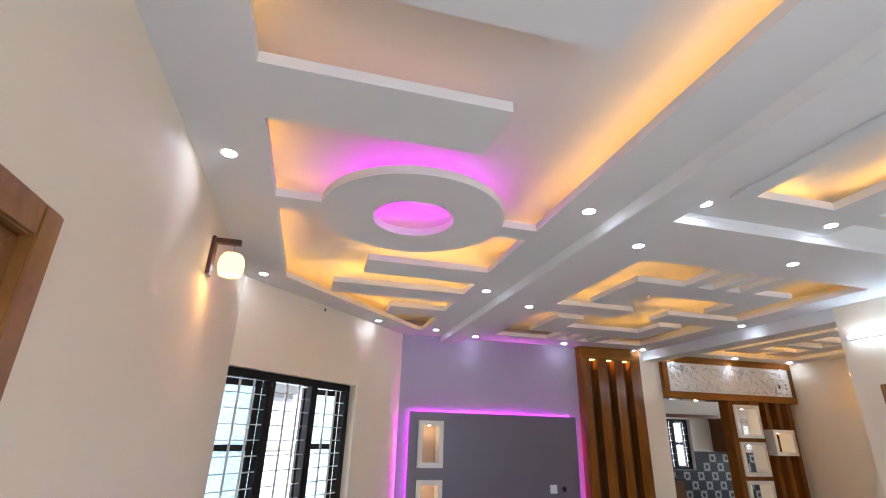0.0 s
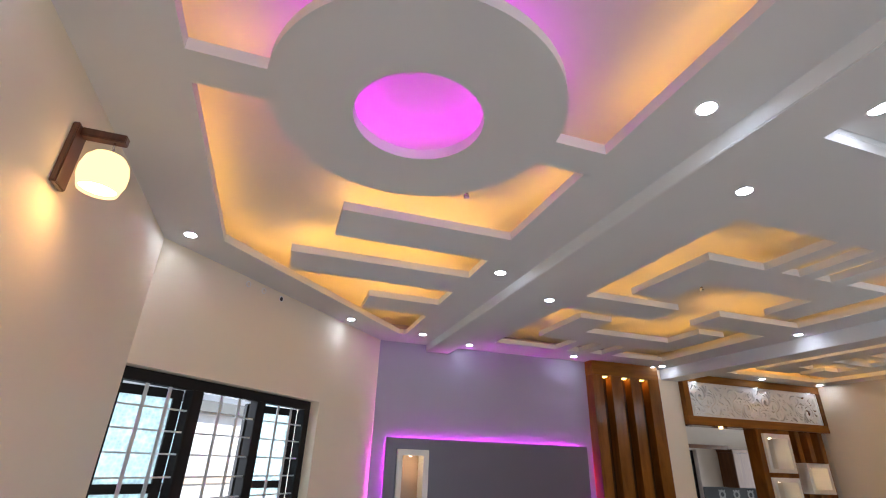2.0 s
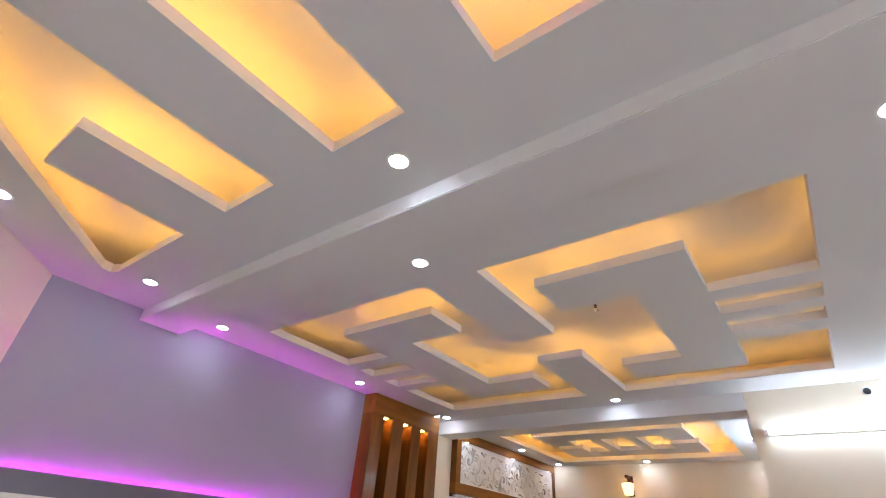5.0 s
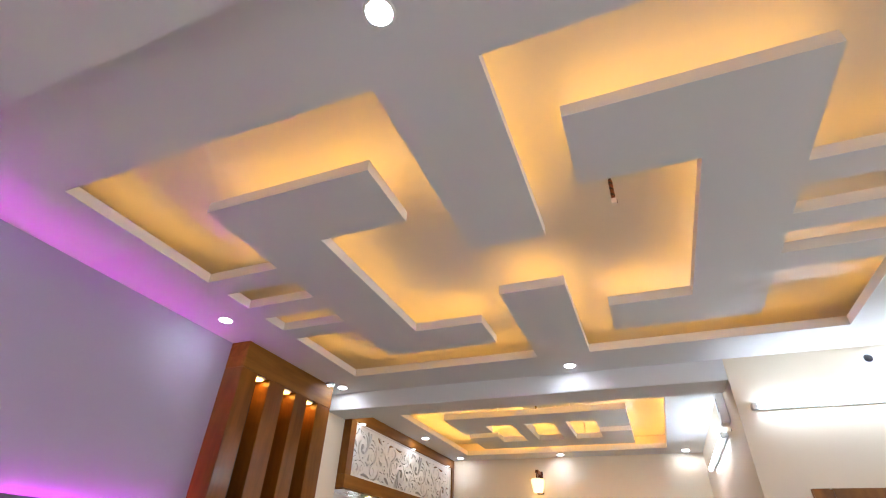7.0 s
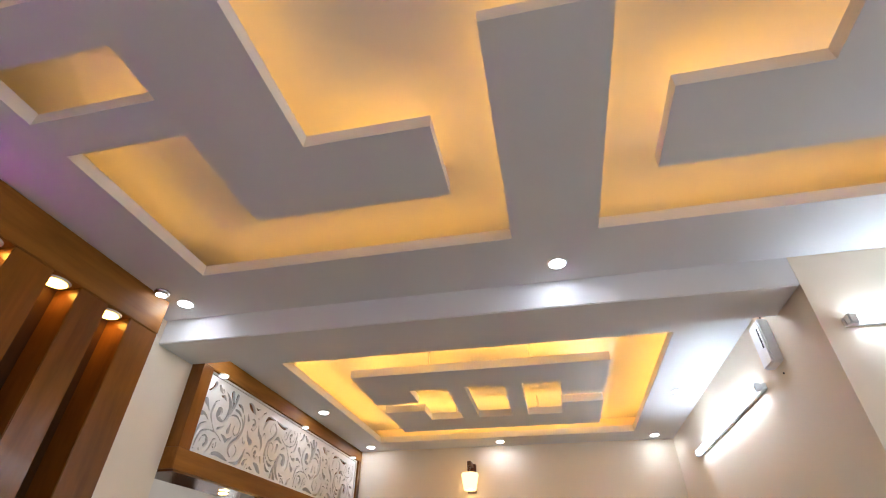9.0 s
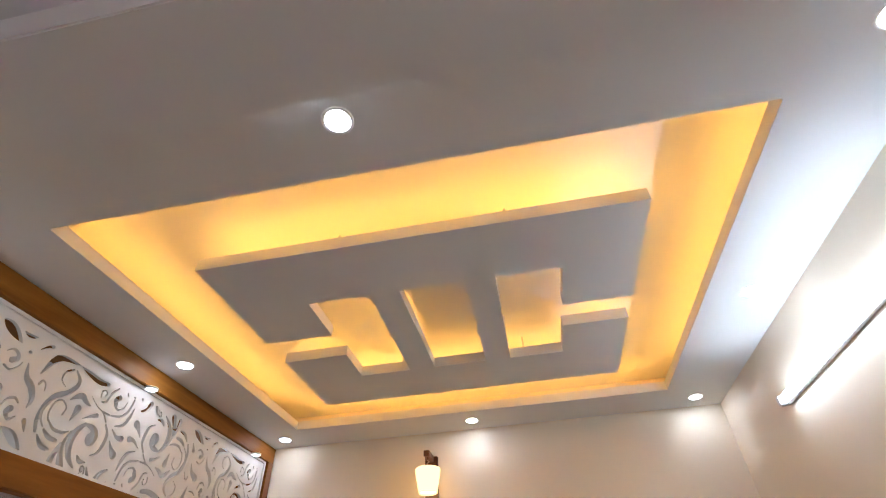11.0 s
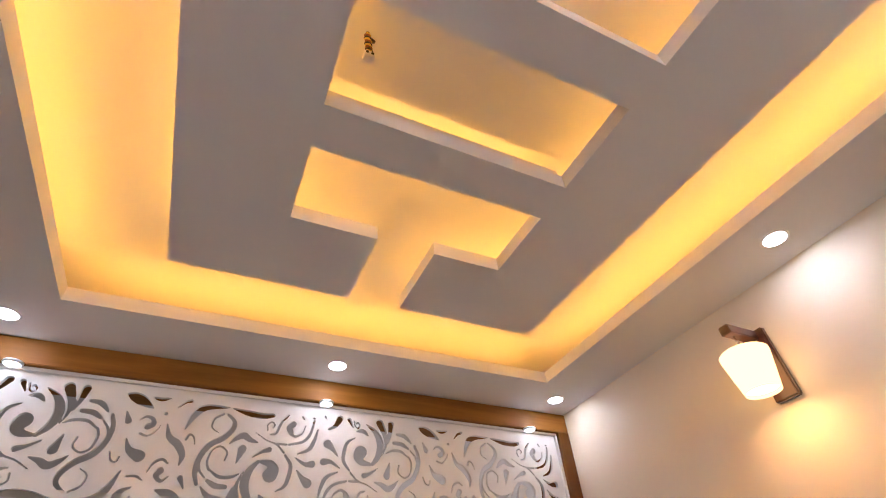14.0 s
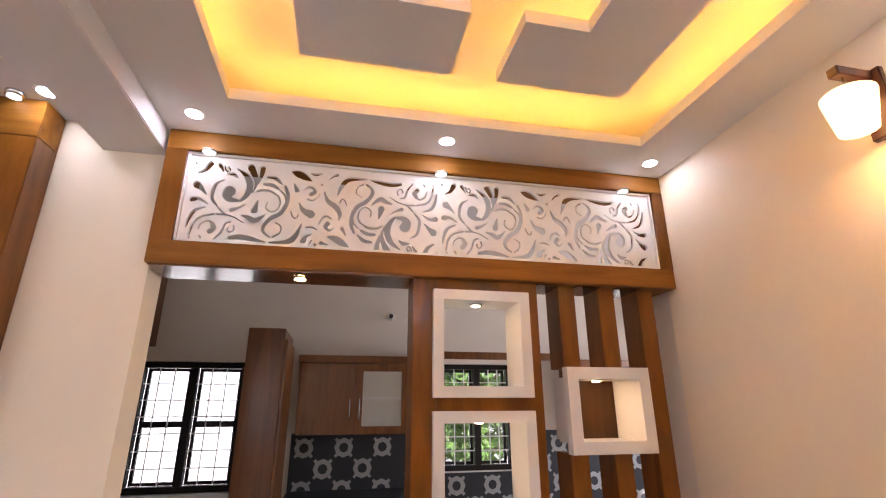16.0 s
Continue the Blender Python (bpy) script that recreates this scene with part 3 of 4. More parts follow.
def scroll_field(xs, ys):
    """Signed distance in millimetres, negative inside the cut-outs; xs from the board's left edge, ys down from its top."""
    best = np.full((len(ys), len(xs)), 20.0)
    centre, period = np.array((583.0, 229.0)), np.array((1122.0, 0.0))

    def stroke(pts, w0, w1, wm=None, turned=True):
        """A smoothed, tapered cut through the points, in each repeat of the pattern and, where turned, with its half turn."""
        p = np.array(pts, float)
        s = np.linspace(0, len(p) - 1, 10 * (len(p) - 1) + 1)
        ext = np.vstack([2 * p[0] - p[1], p, 2 * p[-1] - p[-2]])
        i = np.minimum(s.astype(int), len(p) - 2)
        u = (s - i)[:, None]
        a, b, c, d = ext[i], ext[i + 1], ext[i + 2], ext[i + 3]
        curve = 0.5 * (2 * b + (c - a) * u + (2 * a - 5 * b + 4 * c - d) * u ** 2 + (3 * b - a - 3 * c + d) * u ** 3)
        f = s / s[-1]
        w = w0 + (w1 - w0) * f if wm is None else np.where(f < 0.5, w0 + (wm - w0) * np.sin(f * np.pi), w1 + (wm - w1) * np.sin(f * np.pi))
        for shift in (0, 1):
            for q in [curve, 2 * centre - curve][:1 + turned]:
                q = q + period * shift
                lo, hi = q.min(0) - w.max() - 16, q.max(0) + w.max() + 16
                px, py = np.where((xs > lo[0]) & (xs < hi[0]))[0], np.where((ys > lo[1]) & (ys < hi[1]))[0]
                if not len(px) or not len(py):
                    continue
                gx, gy = np.meshgrid(xs[px], ys[py])
                near = np.full(gx.shape, 20.0)
                for k in range(len(q) - 1):
                    e = q[k + 1] - q[k]
                    h = np.clip(((gx - q[k][0]) * e[0] + (gy - q[k][1]) * e[1]) / (e @ e + 1e-9), 0, 1)
                    near = np.minimum(near, np.hypot(gx - q[k][0] - h * e[0], gy - q[k][1] - h * e[1]) - (w[k] + (w[k + 1] - w[k]) * h))
                spot = np.ix_(py, px)
                best[spot] = np.minimum(best[spot], near)

    # scroll heads and leaves, each with its half turn
    stroke([(32, 45), (38, 55)], 4, 2)
    stroke([(95, 46), (78, 78), (51, 96)], 13, 4)
    stroke([(133, 47), (153, 80)], 9, 2)
    stroke([(154, 50), (160, 71), (173, 78), (179, 67), (170, 54), (165, 60)], 3, 3)
    stroke([(166, 92), (195, 89), (218, 106)], 2, 2, 9)
    stroke([(189, 174), (181, 193), (196, 212), (227, 217)], 26, 7)
    stroke([(207, 58), (249, 89), (270, 135), (263, 183), (240, 216)], 2, 7, 15)
    stroke([(163, 119), (132, 141), (121, 183), (123, 216), (147, 247)], 2, 4, 8)
    stroke([(153, 256), (184, 283), (222, 295), (265, 319)], 4, 2)
    stroke([(148, 286), (184, 286)], 4, 4)
    stroke([(207, 262), (231, 252), (264, 229)], 10, 2)
    stroke([(313, 204), (307, 231), (302, 256)], 2, 15)
    stroke([(250, 283), (280, 291), (306, 304), (330, 292), (351, 270)], 2, 2, 12)
    stroke([(266, 46), (288, 90), (295, 133), (284, 178)], 16, 2)
    stroke([(317, 46), (314, 82), (304, 121)], 13, 7)
    stroke([(342, 87), (378, 92), (410, 121)], 5, 2, 9)
    stroke([(330, 124), (364, 126), (394, 142)], 7, 5, 9)
    stroke([(294, 170), (321, 157), (360, 156), (393, 176)], 2, 3, 6)
    stroke([(423, 128), (438, 167), (435, 217), (414, 260), (374, 289), (349, 325), (351, 354), (379, 377)], 6, 4, 11)
    stroke([(392, 376), (419, 355), (421, 323), (394, 305)], 4, 2)
    stroke([(403, 149), (425, 173), (436, 207)], 3, 5)
    stroke([(397, 176), (408, 204), (401, 243), (376, 258), (350, 240), (353, 211)], 4, 3)
    stroke([(53, 154), (73, 170), (98, 198)], 17, 2)
    stroke([(43, 223), (71, 221), (110, 242)], 13, 2)
    stroke([(104, 255), (62, 276), (44, 314), (36, 357)], 2, 2, 8)
    stroke([(138, 287), (89, 303), (63, 336), (53, 388)], 4, 4, 6)
    stroke([(86, 365), (94, 336), (119, 320), (142, 330)], 2, 6)
    stroke([(139, 335), (147, 351), (133, 367)], 10, 12)
    stroke([(155, 400), (179, 368), (192, 327), (214, 318)], 3, 3, 5)
    stroke([(225, 332), (229, 355), (214, 366), (202, 355), (208, 345)], 3, 3)
    stroke([(53, 400), (59, 399)], 3, 3)
    stroke([(95, 390), (102, 401)], 3, 3)
    stroke([(198, 402), (202, 400)], 2, 2)
    stroke([(215, 392), (256, 385), (310, 391), (366, 402)], 8, 2, 12)
    stroke([(377, 403), (456, 394), (488, 363), (509, 304)], 2, 2, 13)
    # drops and hooks between the heads
    stroke([(444, 46), (485, 61), (539, 89)], 2, 2, 19, turned=False)
    stroke([(527, 49), (554, 54), (583, 46)], 2, 2, 7, turned=False)
    stroke([(652, 47), (636, 54), (613, 79)], 7, 2, turned=False)
    stroke([(582, 104), (584, 104)], 6, 6, turned=False)
    stroke([(460, 108), (476, 142)], 2, 11, turned=False)
    stroke([(509, 136), (526, 121), (548, 127), (555, 145), (540, 155)], 2, 11, turned=False)
    stroke([(524, 181), (550, 186), (572, 163), (577, 146)], 4, 2, turned=False)
    stroke([(489, 200), (510, 237), (545, 255)], 2, 19, turned=False)
    stroke([(458, 249), (469, 274), (485, 278), (490, 262)], 3, 3, turned=False)
    stroke([(598, 139), (617, 183), (651, 207), (674, 242), (672, 276)], 2, 2, 13, turned=False)
    stroke([(671, 186), (679, 169), (694, 176), (704, 202)], 5, 2, turned=False)
    stroke([(583, 304), (596, 272), (618, 260), (638, 271)], 2, 3, 5, turned=False)
    stroke([(652, 311), (633, 328), (614, 311), (622, 296)], 2, 12, turned=False)
    stroke([(688, 314), (708, 348)], 9, 2, turned=False)
    stroke([(530, 320), (557, 318), (579, 329)], 3, 2, 4, turned=False)
    stroke([(556, 351), (531, 365), (522, 382)], 2, 14, turned=False)
    stroke([(558, 380), (547, 401)], 4, 2, turned=False)
    stroke([(574, 399), (576, 399)], 6, 6, turned=False)
    stroke([(600, 390), (633, 398)], 9, 2, turned=False)
    stroke([(624, 356), (662, 366), (692, 384), (724, 402)], 2, 2, 17, turned=False)
    return best


def screen_board():
    """The scroll board, cut by contour from a fine grid."""
    cell = 0.0042
    nx, nz = int((PX1 - PX0) / cell), int((PZ1 - PZ0) / cell)
    xs, zs = np.linspace(PX0, PX1, nx + 1), np.linspace(PZ0, PZ1, nz + 1)
    field = scroll_field((xs - PX0) * 1000, (PZ1 - zs) * 1000) / 1000
    edge_x, edge_z = np.minimum(xs - PX0, PX1 - xs), np.minimum(zs - PZ0, PZ1 - zs)
    field = np.maximum(field, (0.02 - np.minimum(edge_x[None, :], edge_z[:, None])))
    y0, y1 = 7.5, 7.515
    verts, index, faces = [], {}, []

    def vert(x, z, y):
        key = (round(x, 5), round(z, 5), y)
        if key not in index:
            index[key] = len(verts)
            verts.append((x, y, z))
        return index[key]

    def flat(poly):
        faces.append([vert(x, z, y0) for x, z in poly])
        faces.append([vert(x, z, y1) for x, z in reversed(poly)])

    for j in range(nz):
        run = None
        for i in range(nx + 1):
            solid = i < nx and min(field[j, i], field[j, i + 1], field[j + 1, i], field[j + 1, i + 1]) > 0
            if solid:
                run = i if run is None else run
                continue
            if run is not None:
                flat([(xs[run], zs[j]), (xs[i], zs[j]), (xs[i], zs[j + 1]), (xs[run], zs[j + 1])])
                run = None
            if i == nx:
                continue
            ring = [(xs[i], zs[j], field[j, i]), (xs[i + 1], zs[j], field[j, i + 1]), (xs[i + 1], zs[j + 1], field[j + 1, i + 1]), (xs[i], zs[j + 1], field[j + 1, i])]
            poly, cut = [], []
            for (ax, az, af), (bx, bz, bf) in zip(ring, ring[1:] + ring[:1]):
                if af > 0:
                    poly.append((ax, az))
                if (af > 0) != (bf > 0):
                    h = af / (af - bf)
                    p = (ax + (bx - ax) * h, az + (bz - az) * h)
                    poly.append(p)
                    cut.append(p)
            if len(poly) > 2:
                flat(poly)
            if len(cut) == 2:
                (ax, az), (bx, bz) = cut
                faces.append([vert(ax, az, y0), vert(bx, bz, y0), vert(bx, bz, y1), vert(ax, az, y1)])
    mesh = bpy.data.meshes.new("scroll_board")
    mesh.from_pydata(verts, [], [f for f in faces if len(set(f)) > 2])
    mesh.validate()
    mesh.materials.append(WHITE)
    ob = new("scroll_board", mesh)
    ob.parent = screen
    return tagged(ob, "white board with cut-out scrolls and leaves")


screen_board()
part("bead", boxes((PX0, PX1, 7.486, 7.4995, PZ1 - 0.012, PZ1), bevel=0.002), WHITE, screen)
part("bead", boxes((PX0, PX1, 7.486, 7.4995, PZ0, PZ0 + 0.008), bevel=0.002), WHITE, screen)
part("bead", boxes((PX0, PX0 + 0.01, 7.486, 7.4995, PZ0 + 0.008, PZ1 - 0.012)), WHITE, screen)
part("bead", boxes((PX1 - 0.01, PX1, 7.486, 7.4995, PZ0 + 0.008, PZ1 - 0.012)), WHITE, screen)
part("soffit_board", boxes((5.83, 6.922, 7.47, 7.69, JZ0 - 0.011, JZ0 - 0.001)), GLOSS_TEAK, screen, "mirror-polished dark timber soffit")
for x0, x1 in ((7.524, 7.640), (7.73, 7.854), (7.944, 8.073)):
    part("soffit_board", boxes((x0, x1, 7.50, 7.69, JZ0 - 0.008, JZ0 - 0.001)), GLOSS_TEAK, screen)
for sx in (5.99, 7.045, 8.03):
    spot = thing("screen_spot", "small round cool white spot over the carved screen", "downlight", group="screen spots")
    part("ring", lathe([(0.025, -0.009), (0.03, -0.007), (0.03, 0.0), (0.025, 0.0)], 20, False, m=pose(sx, 7.466, PZ1 - 0.0005)), PLASTIC, spot)
    part("lens", lathe([(0.025, -0.002), (0.025, 0.0)], 20, m=pose(sx, 7.466, PZ1 - 0.007)), MINI_LENS, spot)
soffit = thing("soffit_spot", "small amber spot under the screen rail", "downlight")
part("ring", lathe([(0.03, -0.004), (0.034, 0.0)], 18, m=pose(6.42, 7.58, JZ0 - 0.0115)), CHROME, soffit)
part("lens", lathe([(0.024, -0.002), (0.024, 0.0)], 14, m=pose(6.42, 7.58, JZ0 - 0.016)), SPOT_LENS, soffit)

divider = thing("room_divider", "varnished teak divider with openings for white niches", "divider")
DX0, DX1 = 6.925, 7.522
slots = [(1.597, 2.068), (1.075, 1.542), (0.55, 1.017)]
BX0, BX1 = 7.012, 7.466
part("stile", boxes((DX0, BX0 + 0.02, 7.51, 7.69, 0.0, JZ0 - 0.001), bevel=0.003), TEAK, divider)
part("stile", boxes((BX1 - 0.02, DX1, 7.51, 7.69, 0.0, JZ0 - 0.001), bevel=0.003), TEAK, divider)
levels = [0.0] + [v for s in reversed(slots) for v in s] + [JZ0 - 0.001]
for a, b in zip(levels[::2], levels[1::2]):
    part("crosspiece", boxes((BX0 + 0.021, BX1 - 0.021, 7.511, 7.689, a - (0.02 if a else 0), b + 0.02 if b < 2.1 else b)), TEAK, divider)
for a, b in slots:
    niche("box_niche", BX0, BX1, a, b, 7.475, 0.22, 0.047, None, "white open box niche with spot in the teak divider", NICHE_LENS, proud=0.034)
# The dark back colour stands in for the unlit inside of this niche.
niche("box_niche", 7.612, 8.018, 1.362, 1.728, 7.44, 0.24, 0.052, GROOVE, "white open box niche fixed across the teak slats", NICHE_LENS, proud=0.05)
for x0, x1 in ((7.642, 7.728), (7.856, 7.942), (8.075, 8.161)):
    for z0, z1 in ((0.0, 1.36), (1.730, JZ0 - 0.001)) if x1 < 8.0 else ((0.0, JZ0 - 0.001),):
        part("slat", boxes((x0, x1, 7.53, 7.68, z0, z1), bevel=0.003), TEAK, divider)

# ---- wall lamps and tube lights ----


def wall_lamp(m, profile, label):
    """Timber bracket with a hanging opal glass shade; the wall lies at y = 0 and the arm reaches to -y."""
    t = thing("wall_lamp", label, "wall lamp", m, "bracket wall lamps")
    part("back_plate", boxes((-0.04, 0.04, -0.022, -0.0005, -0.12, 0.118), bevel=0.004), DARK_TEAK, t)
    part("arm", boxes((-0.018, 0.018, -0.16, -0.022, 0.082, 0.115), bevel=0.003), DARK_TEAK, t)
    part("hook", tube_along([(0, -0.125, 0.083), (0, -0.125, 0.066), (0.008, -0.125, 0.058), (-0.004, -0.125, 0.048), (0, -0.125, 0.036)], 0.0035), CHROME, t)
    part("cap", lathe([(0.012, 0.038), (0.024, 0.034), (0.026, 0.026)], 18, m=pose(0, -0.125, 0.0)), CHROME, t)
    shade = part("shade", lathe(profile, 32, False, m=pose(0, -0.125, 0.0)), LAMP_SHADE, t, "glowing opal glass shade")
    r, z = profile[-1]
    part("mouth", lathe([(r - 0.004, z + 0.012), (r - 0.004, z + 0.016)], 24, m=pose(0, -0.125, 0.0)), LAMP_INNER, shade, "bright open mouth")
    return t


BARREL = [(0.02, 0.028), (0.05, 0.022), (0.066, 0.0), (0.074, -0.035), (0.073, -0.07), (0.06, -0.112)]
CONE = [(0.02, 0.024), (0.066, 0.022), (0.0735, 0.016), (0.074, 0.008), (0.064, -0.05), (0.052, -0.114)]
lamp_a = wall_lamp(pose(WEST, 4.168, 2.482, 0, 0, 90), BARREL, "dark timber bracket wall lamp with lit round opal shade")
lamp_b = wall_lamp(pose(EAST, 6.405, 2.478, 0, 0, -90), CONE, "dark timber bracket wall lamp with lit tapered opal shade")


def tube_light(m, length):
    """A batten on a wall at y = 0, along x."""
    t = thing("tube_light", "lit cool white tube light on a wall batten", "tube light", m, "tube lights")
    part("batten", boxes((0, length, -0.022, -0.0005, -0.012, 0.02), bevel=0.003), PLASTIC, t)
    for x in (0.0, length - 0.03):
        part("end_cap", boxes((x, x + 0.03, -0.052, -0.022, -0.018, 0.022), bevel=0.004), PLASTIC, t)
    part("tube", lathe([(0.013, 0.03), (0.013, length - 0.03)], 12, m=pose(0, -0.038, 0.006, 0, 90, 0)), TUBE, t, "glowing white tube")
    return t


tube_light(pose(7.52, 4.65, 2.455, 0, 0, 180), 1.36)
tube_light(pose(5.54, 4.58, 2.462, 0, 0, -90), 1.25)

# ---- openings ----


def wood_door(name, m, width, height, label):
    """A closed panelled door in a frame; the wall's inner face lies at y = 0."""
    t = thing(name, label, "door", m)
    f = 0.09
    part("door_frame", boxes((0, f, -0.012, 0.13, 0, height), (width - f, width, -0.012, 0.13, 0, height), (f, width - f, -0.012, 0.13, height - f, height), bevel=0.006), DOOR_WOOD, t)
    part("leaf", boxes((f + 0.002, width - f - 0.002, 0.02, 0.06, 0.005, height - f - 0.003)), DOOR_WOOD, t)
    for z0, z1 in ((0.2, 0.85), (1.0, height - f - 0.15)):
        part("raised_panel", boxes((f + 0.1, width - f - 0.1, 0.008, 0.02, z0, z1), bevel=0.008), DOOR_WOOD, t)
    part("door_handle", tube_along([(width - f - 0.05, 0.02, 1.0), (width - f - 0.05, -0.03, 1.0), (width - f - 0.16, -0.03, 1.0)], 0.008), CHROME, t, "brushed steel lever")
    return t


wood_door("door_1", pose(WEST, 1.681, 0.0, 0, 0, 90), 0.928, 2.034, "honey brown panelled timber door, closed, in the cream wall")
wood_door("door_2", pose(5.54, 4.429, 0.0, 0, 0, -90), 0.928, 2.039, "brown timber door, closed, beside the tube light")


def barred_window(name, m, w, z0, z1, lights, label, glass_mat, open_leaf=False, f=0.07, sash=0.055):
    """A black framed window with steel bars; wall's inner face at y = 0, frame set 8 cm back."""
    t = thing(name, label, "window", m)
    y0, y1 = 0.085, 0.16
    posts = [0.0] + [w * k / lights for k in range(1, lights)] + [w]
    part("window_frame", boxes((0, w, y0, y1, z1 - f, z1), (0, w, y0, y1, z0, z0 + f), (0, f, y0, y1, z0 + f, z1 - f), (w - f, w, y0, y1, z0 + f, z1 - f), bevel=0.004), BLACK_FRAME, t)
    for x in posts[1:-1]:
        part("mullion", boxes((x - f * 0.64, x + f * 0.64, y0, y1, z0 + f, z1 - f), bevel=0.004), BLACK_FRAME, t)
    for k, (a, b) in enumerate(zip(posts, posts[1:])):
        a, b = a + (f if k == 0 else f * 0.64), b - (f if k == lights - 1 else f * 0.64)
        n_v, bar = 2, (0.012 if f > 0.06 else 0.005)
        for i in range(1, n_v + 1):
            x = a + (b - a) * i / (n_v + 1)
            part("upright_bar", boxes((x - bar, x + bar, y0 + 0.012, y0 + 0.016, z0 + f, z1 - f)), BAR_METAL, t)
        n_h = int((z1 - z0 - 2 * f) / 0.135)
        for i in range(1, n_h + 1):
            z = z0 + f + (z1 - z0 - 2 * f) * i / (n_h + 1)
            part("cross_bar", boxes((a, b, y0 + 0.017, y0 + 0.027, z - 0.005, z + 0.005)), BAR_METAL, t)
        lw, zm = b - a, z0 + 0.48 * (z1 - z0)
        if open_leaf and k == 1:
            leaf_m = pose(a, y1 + 0.005, 0, 0, 0, 80) @ pose(lw, 0, 0)
        else:
            leaf_m = pose(b, y1 + 0.005, 0, 0, 0, -14 if open_leaf else 0)
        leaf = part("sash", boxes((-lw, 0, 0, 0.035, z1 - f - sash, z1 - f), (-lw, 0, 0, 0.035, z0 + f, z0 + f + sash), (-sash, 0, 0, 0.035, z0 + f + sash, z1 - f - sash),
                                  (-lw, -lw + sash, 0, 0.035, z0 + f + sash, z1 - f - sash), (-lw + sash, -sash, 0, 0.035, zm, zm + 0.05), m=leaf_m), BLACK_FRAME, t)
        pane = part("pane", boxes((-lw + sash - 0.005, 0.005 - sash, 0.015, 0.02, z0 + f + sash - 0.005, z1 - f - sash + 0.005), m=leaf_m), glass_mat, leaf, "glass pane")
        pane.visible_shadow = False
    return t


barred_window("window_1", diag_m @ pose(0.003, 0, 0), 1.753, 0.751, 2.017, 3, "black framed three-light window with steel bars, frosted shutters ajar", PATTERN_GLASS, True)
barred_window("window_2", pose(4.951, 9.9, 0), 0.868, 0.901, 1.929, 2, "black framed kitchen window with steel bars", CLEAR_GLASS, f=0.05, sash=0.025)
barred_window("window_3", pose(7.221, 9.9, 0), 1.038, 1.001, 1.939, 3, "wide black framed kitchen window with bars", CLEAR_GLASS, f=0.045, sash=0.025)
entrance = thing("window_4", "wide pale entrance opening with a white timber frame", "window")
part("window_frame", boxes((0.32, 0.38, -1.15, -1.05, 0, 2.15), (2.28, 2.34, -1.15, -1.05, 0, 2.15), (0.38, 2.28, -1.15, -1.05, 2.09, 2.15)), DOOR_WOOD, entrance)
# Unseen hall window, added to hold the hall fill lamp.
hall_fill_window = thing("fill_window", "unseen timber framed hall window added for fill light", "window")
part("window_frame", boxes((3.44, 3.5, -1.15, -1.05, 0.85, 2.15), (4.88, 4.94, -1.15, -1.05, 0.85, 2.15), (3.5, 4.88, -1.15, -1.05, 2.09, 2.15), (3.5, 4.88, -1.15, -1.05, 0.85, 0.91)), DOOR_WOOD, hall_fill_window)

# ---- kitchen ----


def wall_cabinet(x0, x1, z0, z1, label, glazed):
    t = thing("wall_cabinet", label, "cabinet", group="kitchen cabinets")
    yf = 9.56
    part("body", boxes((x0, x1, yf + 0.022, 9.895, z0, z1 - 0.06)), CABINET, t)
    part("cornice", boxes((x0 - 0.02, x1 + 0.02, yf - 0.015, 9.895, z1 - 0.059, z1), bevel=0.006), CABINET, t)
    n = len(glazed)
    for k, g in enumerate(glazed):
        a, b = x0 + (x1 - x0) * k / n + 0.003, x0 + (x1 - x0) * (k + 1) / n - 0.003
        if g:
            d = part("cabinet_door", boxes((a, a + 0.06, yf, yf + 0.02, z0, z1 - 0.065), (b - 0.06, b, yf, yf + 0.02, z0, z1 - 0.065), (a + 0.06, b - 0.06, yf, yf + 0.02, z0, z0 + 0.06),
                                           (a + 0.06, b - 0.06, yf, yf + 0.02, z1 - 0.125, z1 - 0.065)), CABINET, t, "glazed cabinet door")
            part("pane", boxes((a + 0.06, b - 0.06, yf + 0.004, yf + 0.007, z0 + 0.06, z1 - 0.125)), CLEAR_GLASS, d, "clear pane")
            part("shelf", boxes((a + 0.062, b - 0.062, yf + 0.010, yf + 0.0205, (z0 + z1) / 2 - 0.04, (z0 + z1) / 2 - 0.022)), WHITE, t, "white shelf behind the glass")
            part("liner", boxes((a + 0.03, b - 0.03, yf + 0.0205, yf + 0.0218, z0 + 0.03, z1 - 0.1)), KITCHEN_PAINT, t, "pale cabinet inside")
        else:
            d = part("cabinet_door", boxes((a, b, yf, yf + 0.02, z0, z1 - 0.065), bevel=0.003), CABINET, t)
        hx = b - 0.035 if k % 2 == 0 else a + 0.035
        part("handle", tube_along([(hx, yf, z0 + 0.12), (hx, yf - 0.03, z0 + 0.12), (hx, yf - 0.03, z0 + 0.27), (hx, yf, z0 + 0.27)], 0.006), CHROME, d, "steel bar handle")
    return t


wall_cabinet(6.30, 7.20, 1.345, 1.965, "brown laminate kitchen wall cabinet with one glazed door", (False, True))
wall_cabinet(8.73, 9.60, 1.345, 1.965, "brown laminate kitchen wall cabinet with one glazed door", (False, True))
loft = thing("wall_cabinet", "brown laminate cabinet high on the kitchen wall", "cabinet")
part("carcass", boxes((4.5, 5.078, 9.62, 9.898, 2.045, 2.7), bevel=0.003), CABINET, loft)
part("cabinet_door", boxes((4.503, 5.075, 9.601, 9.619, 2.048, 2.697), bevel=0.002), CABINET, loft)
tall = thing("tall_unit", "tall brown laminate cabinet unit beside the kitchen window", "cabinet")
part("carcass", boxes((5.97, 6.22, 9.0, 9.60, 0.0, 2.095), bevel=0.003), CABINET, tall)
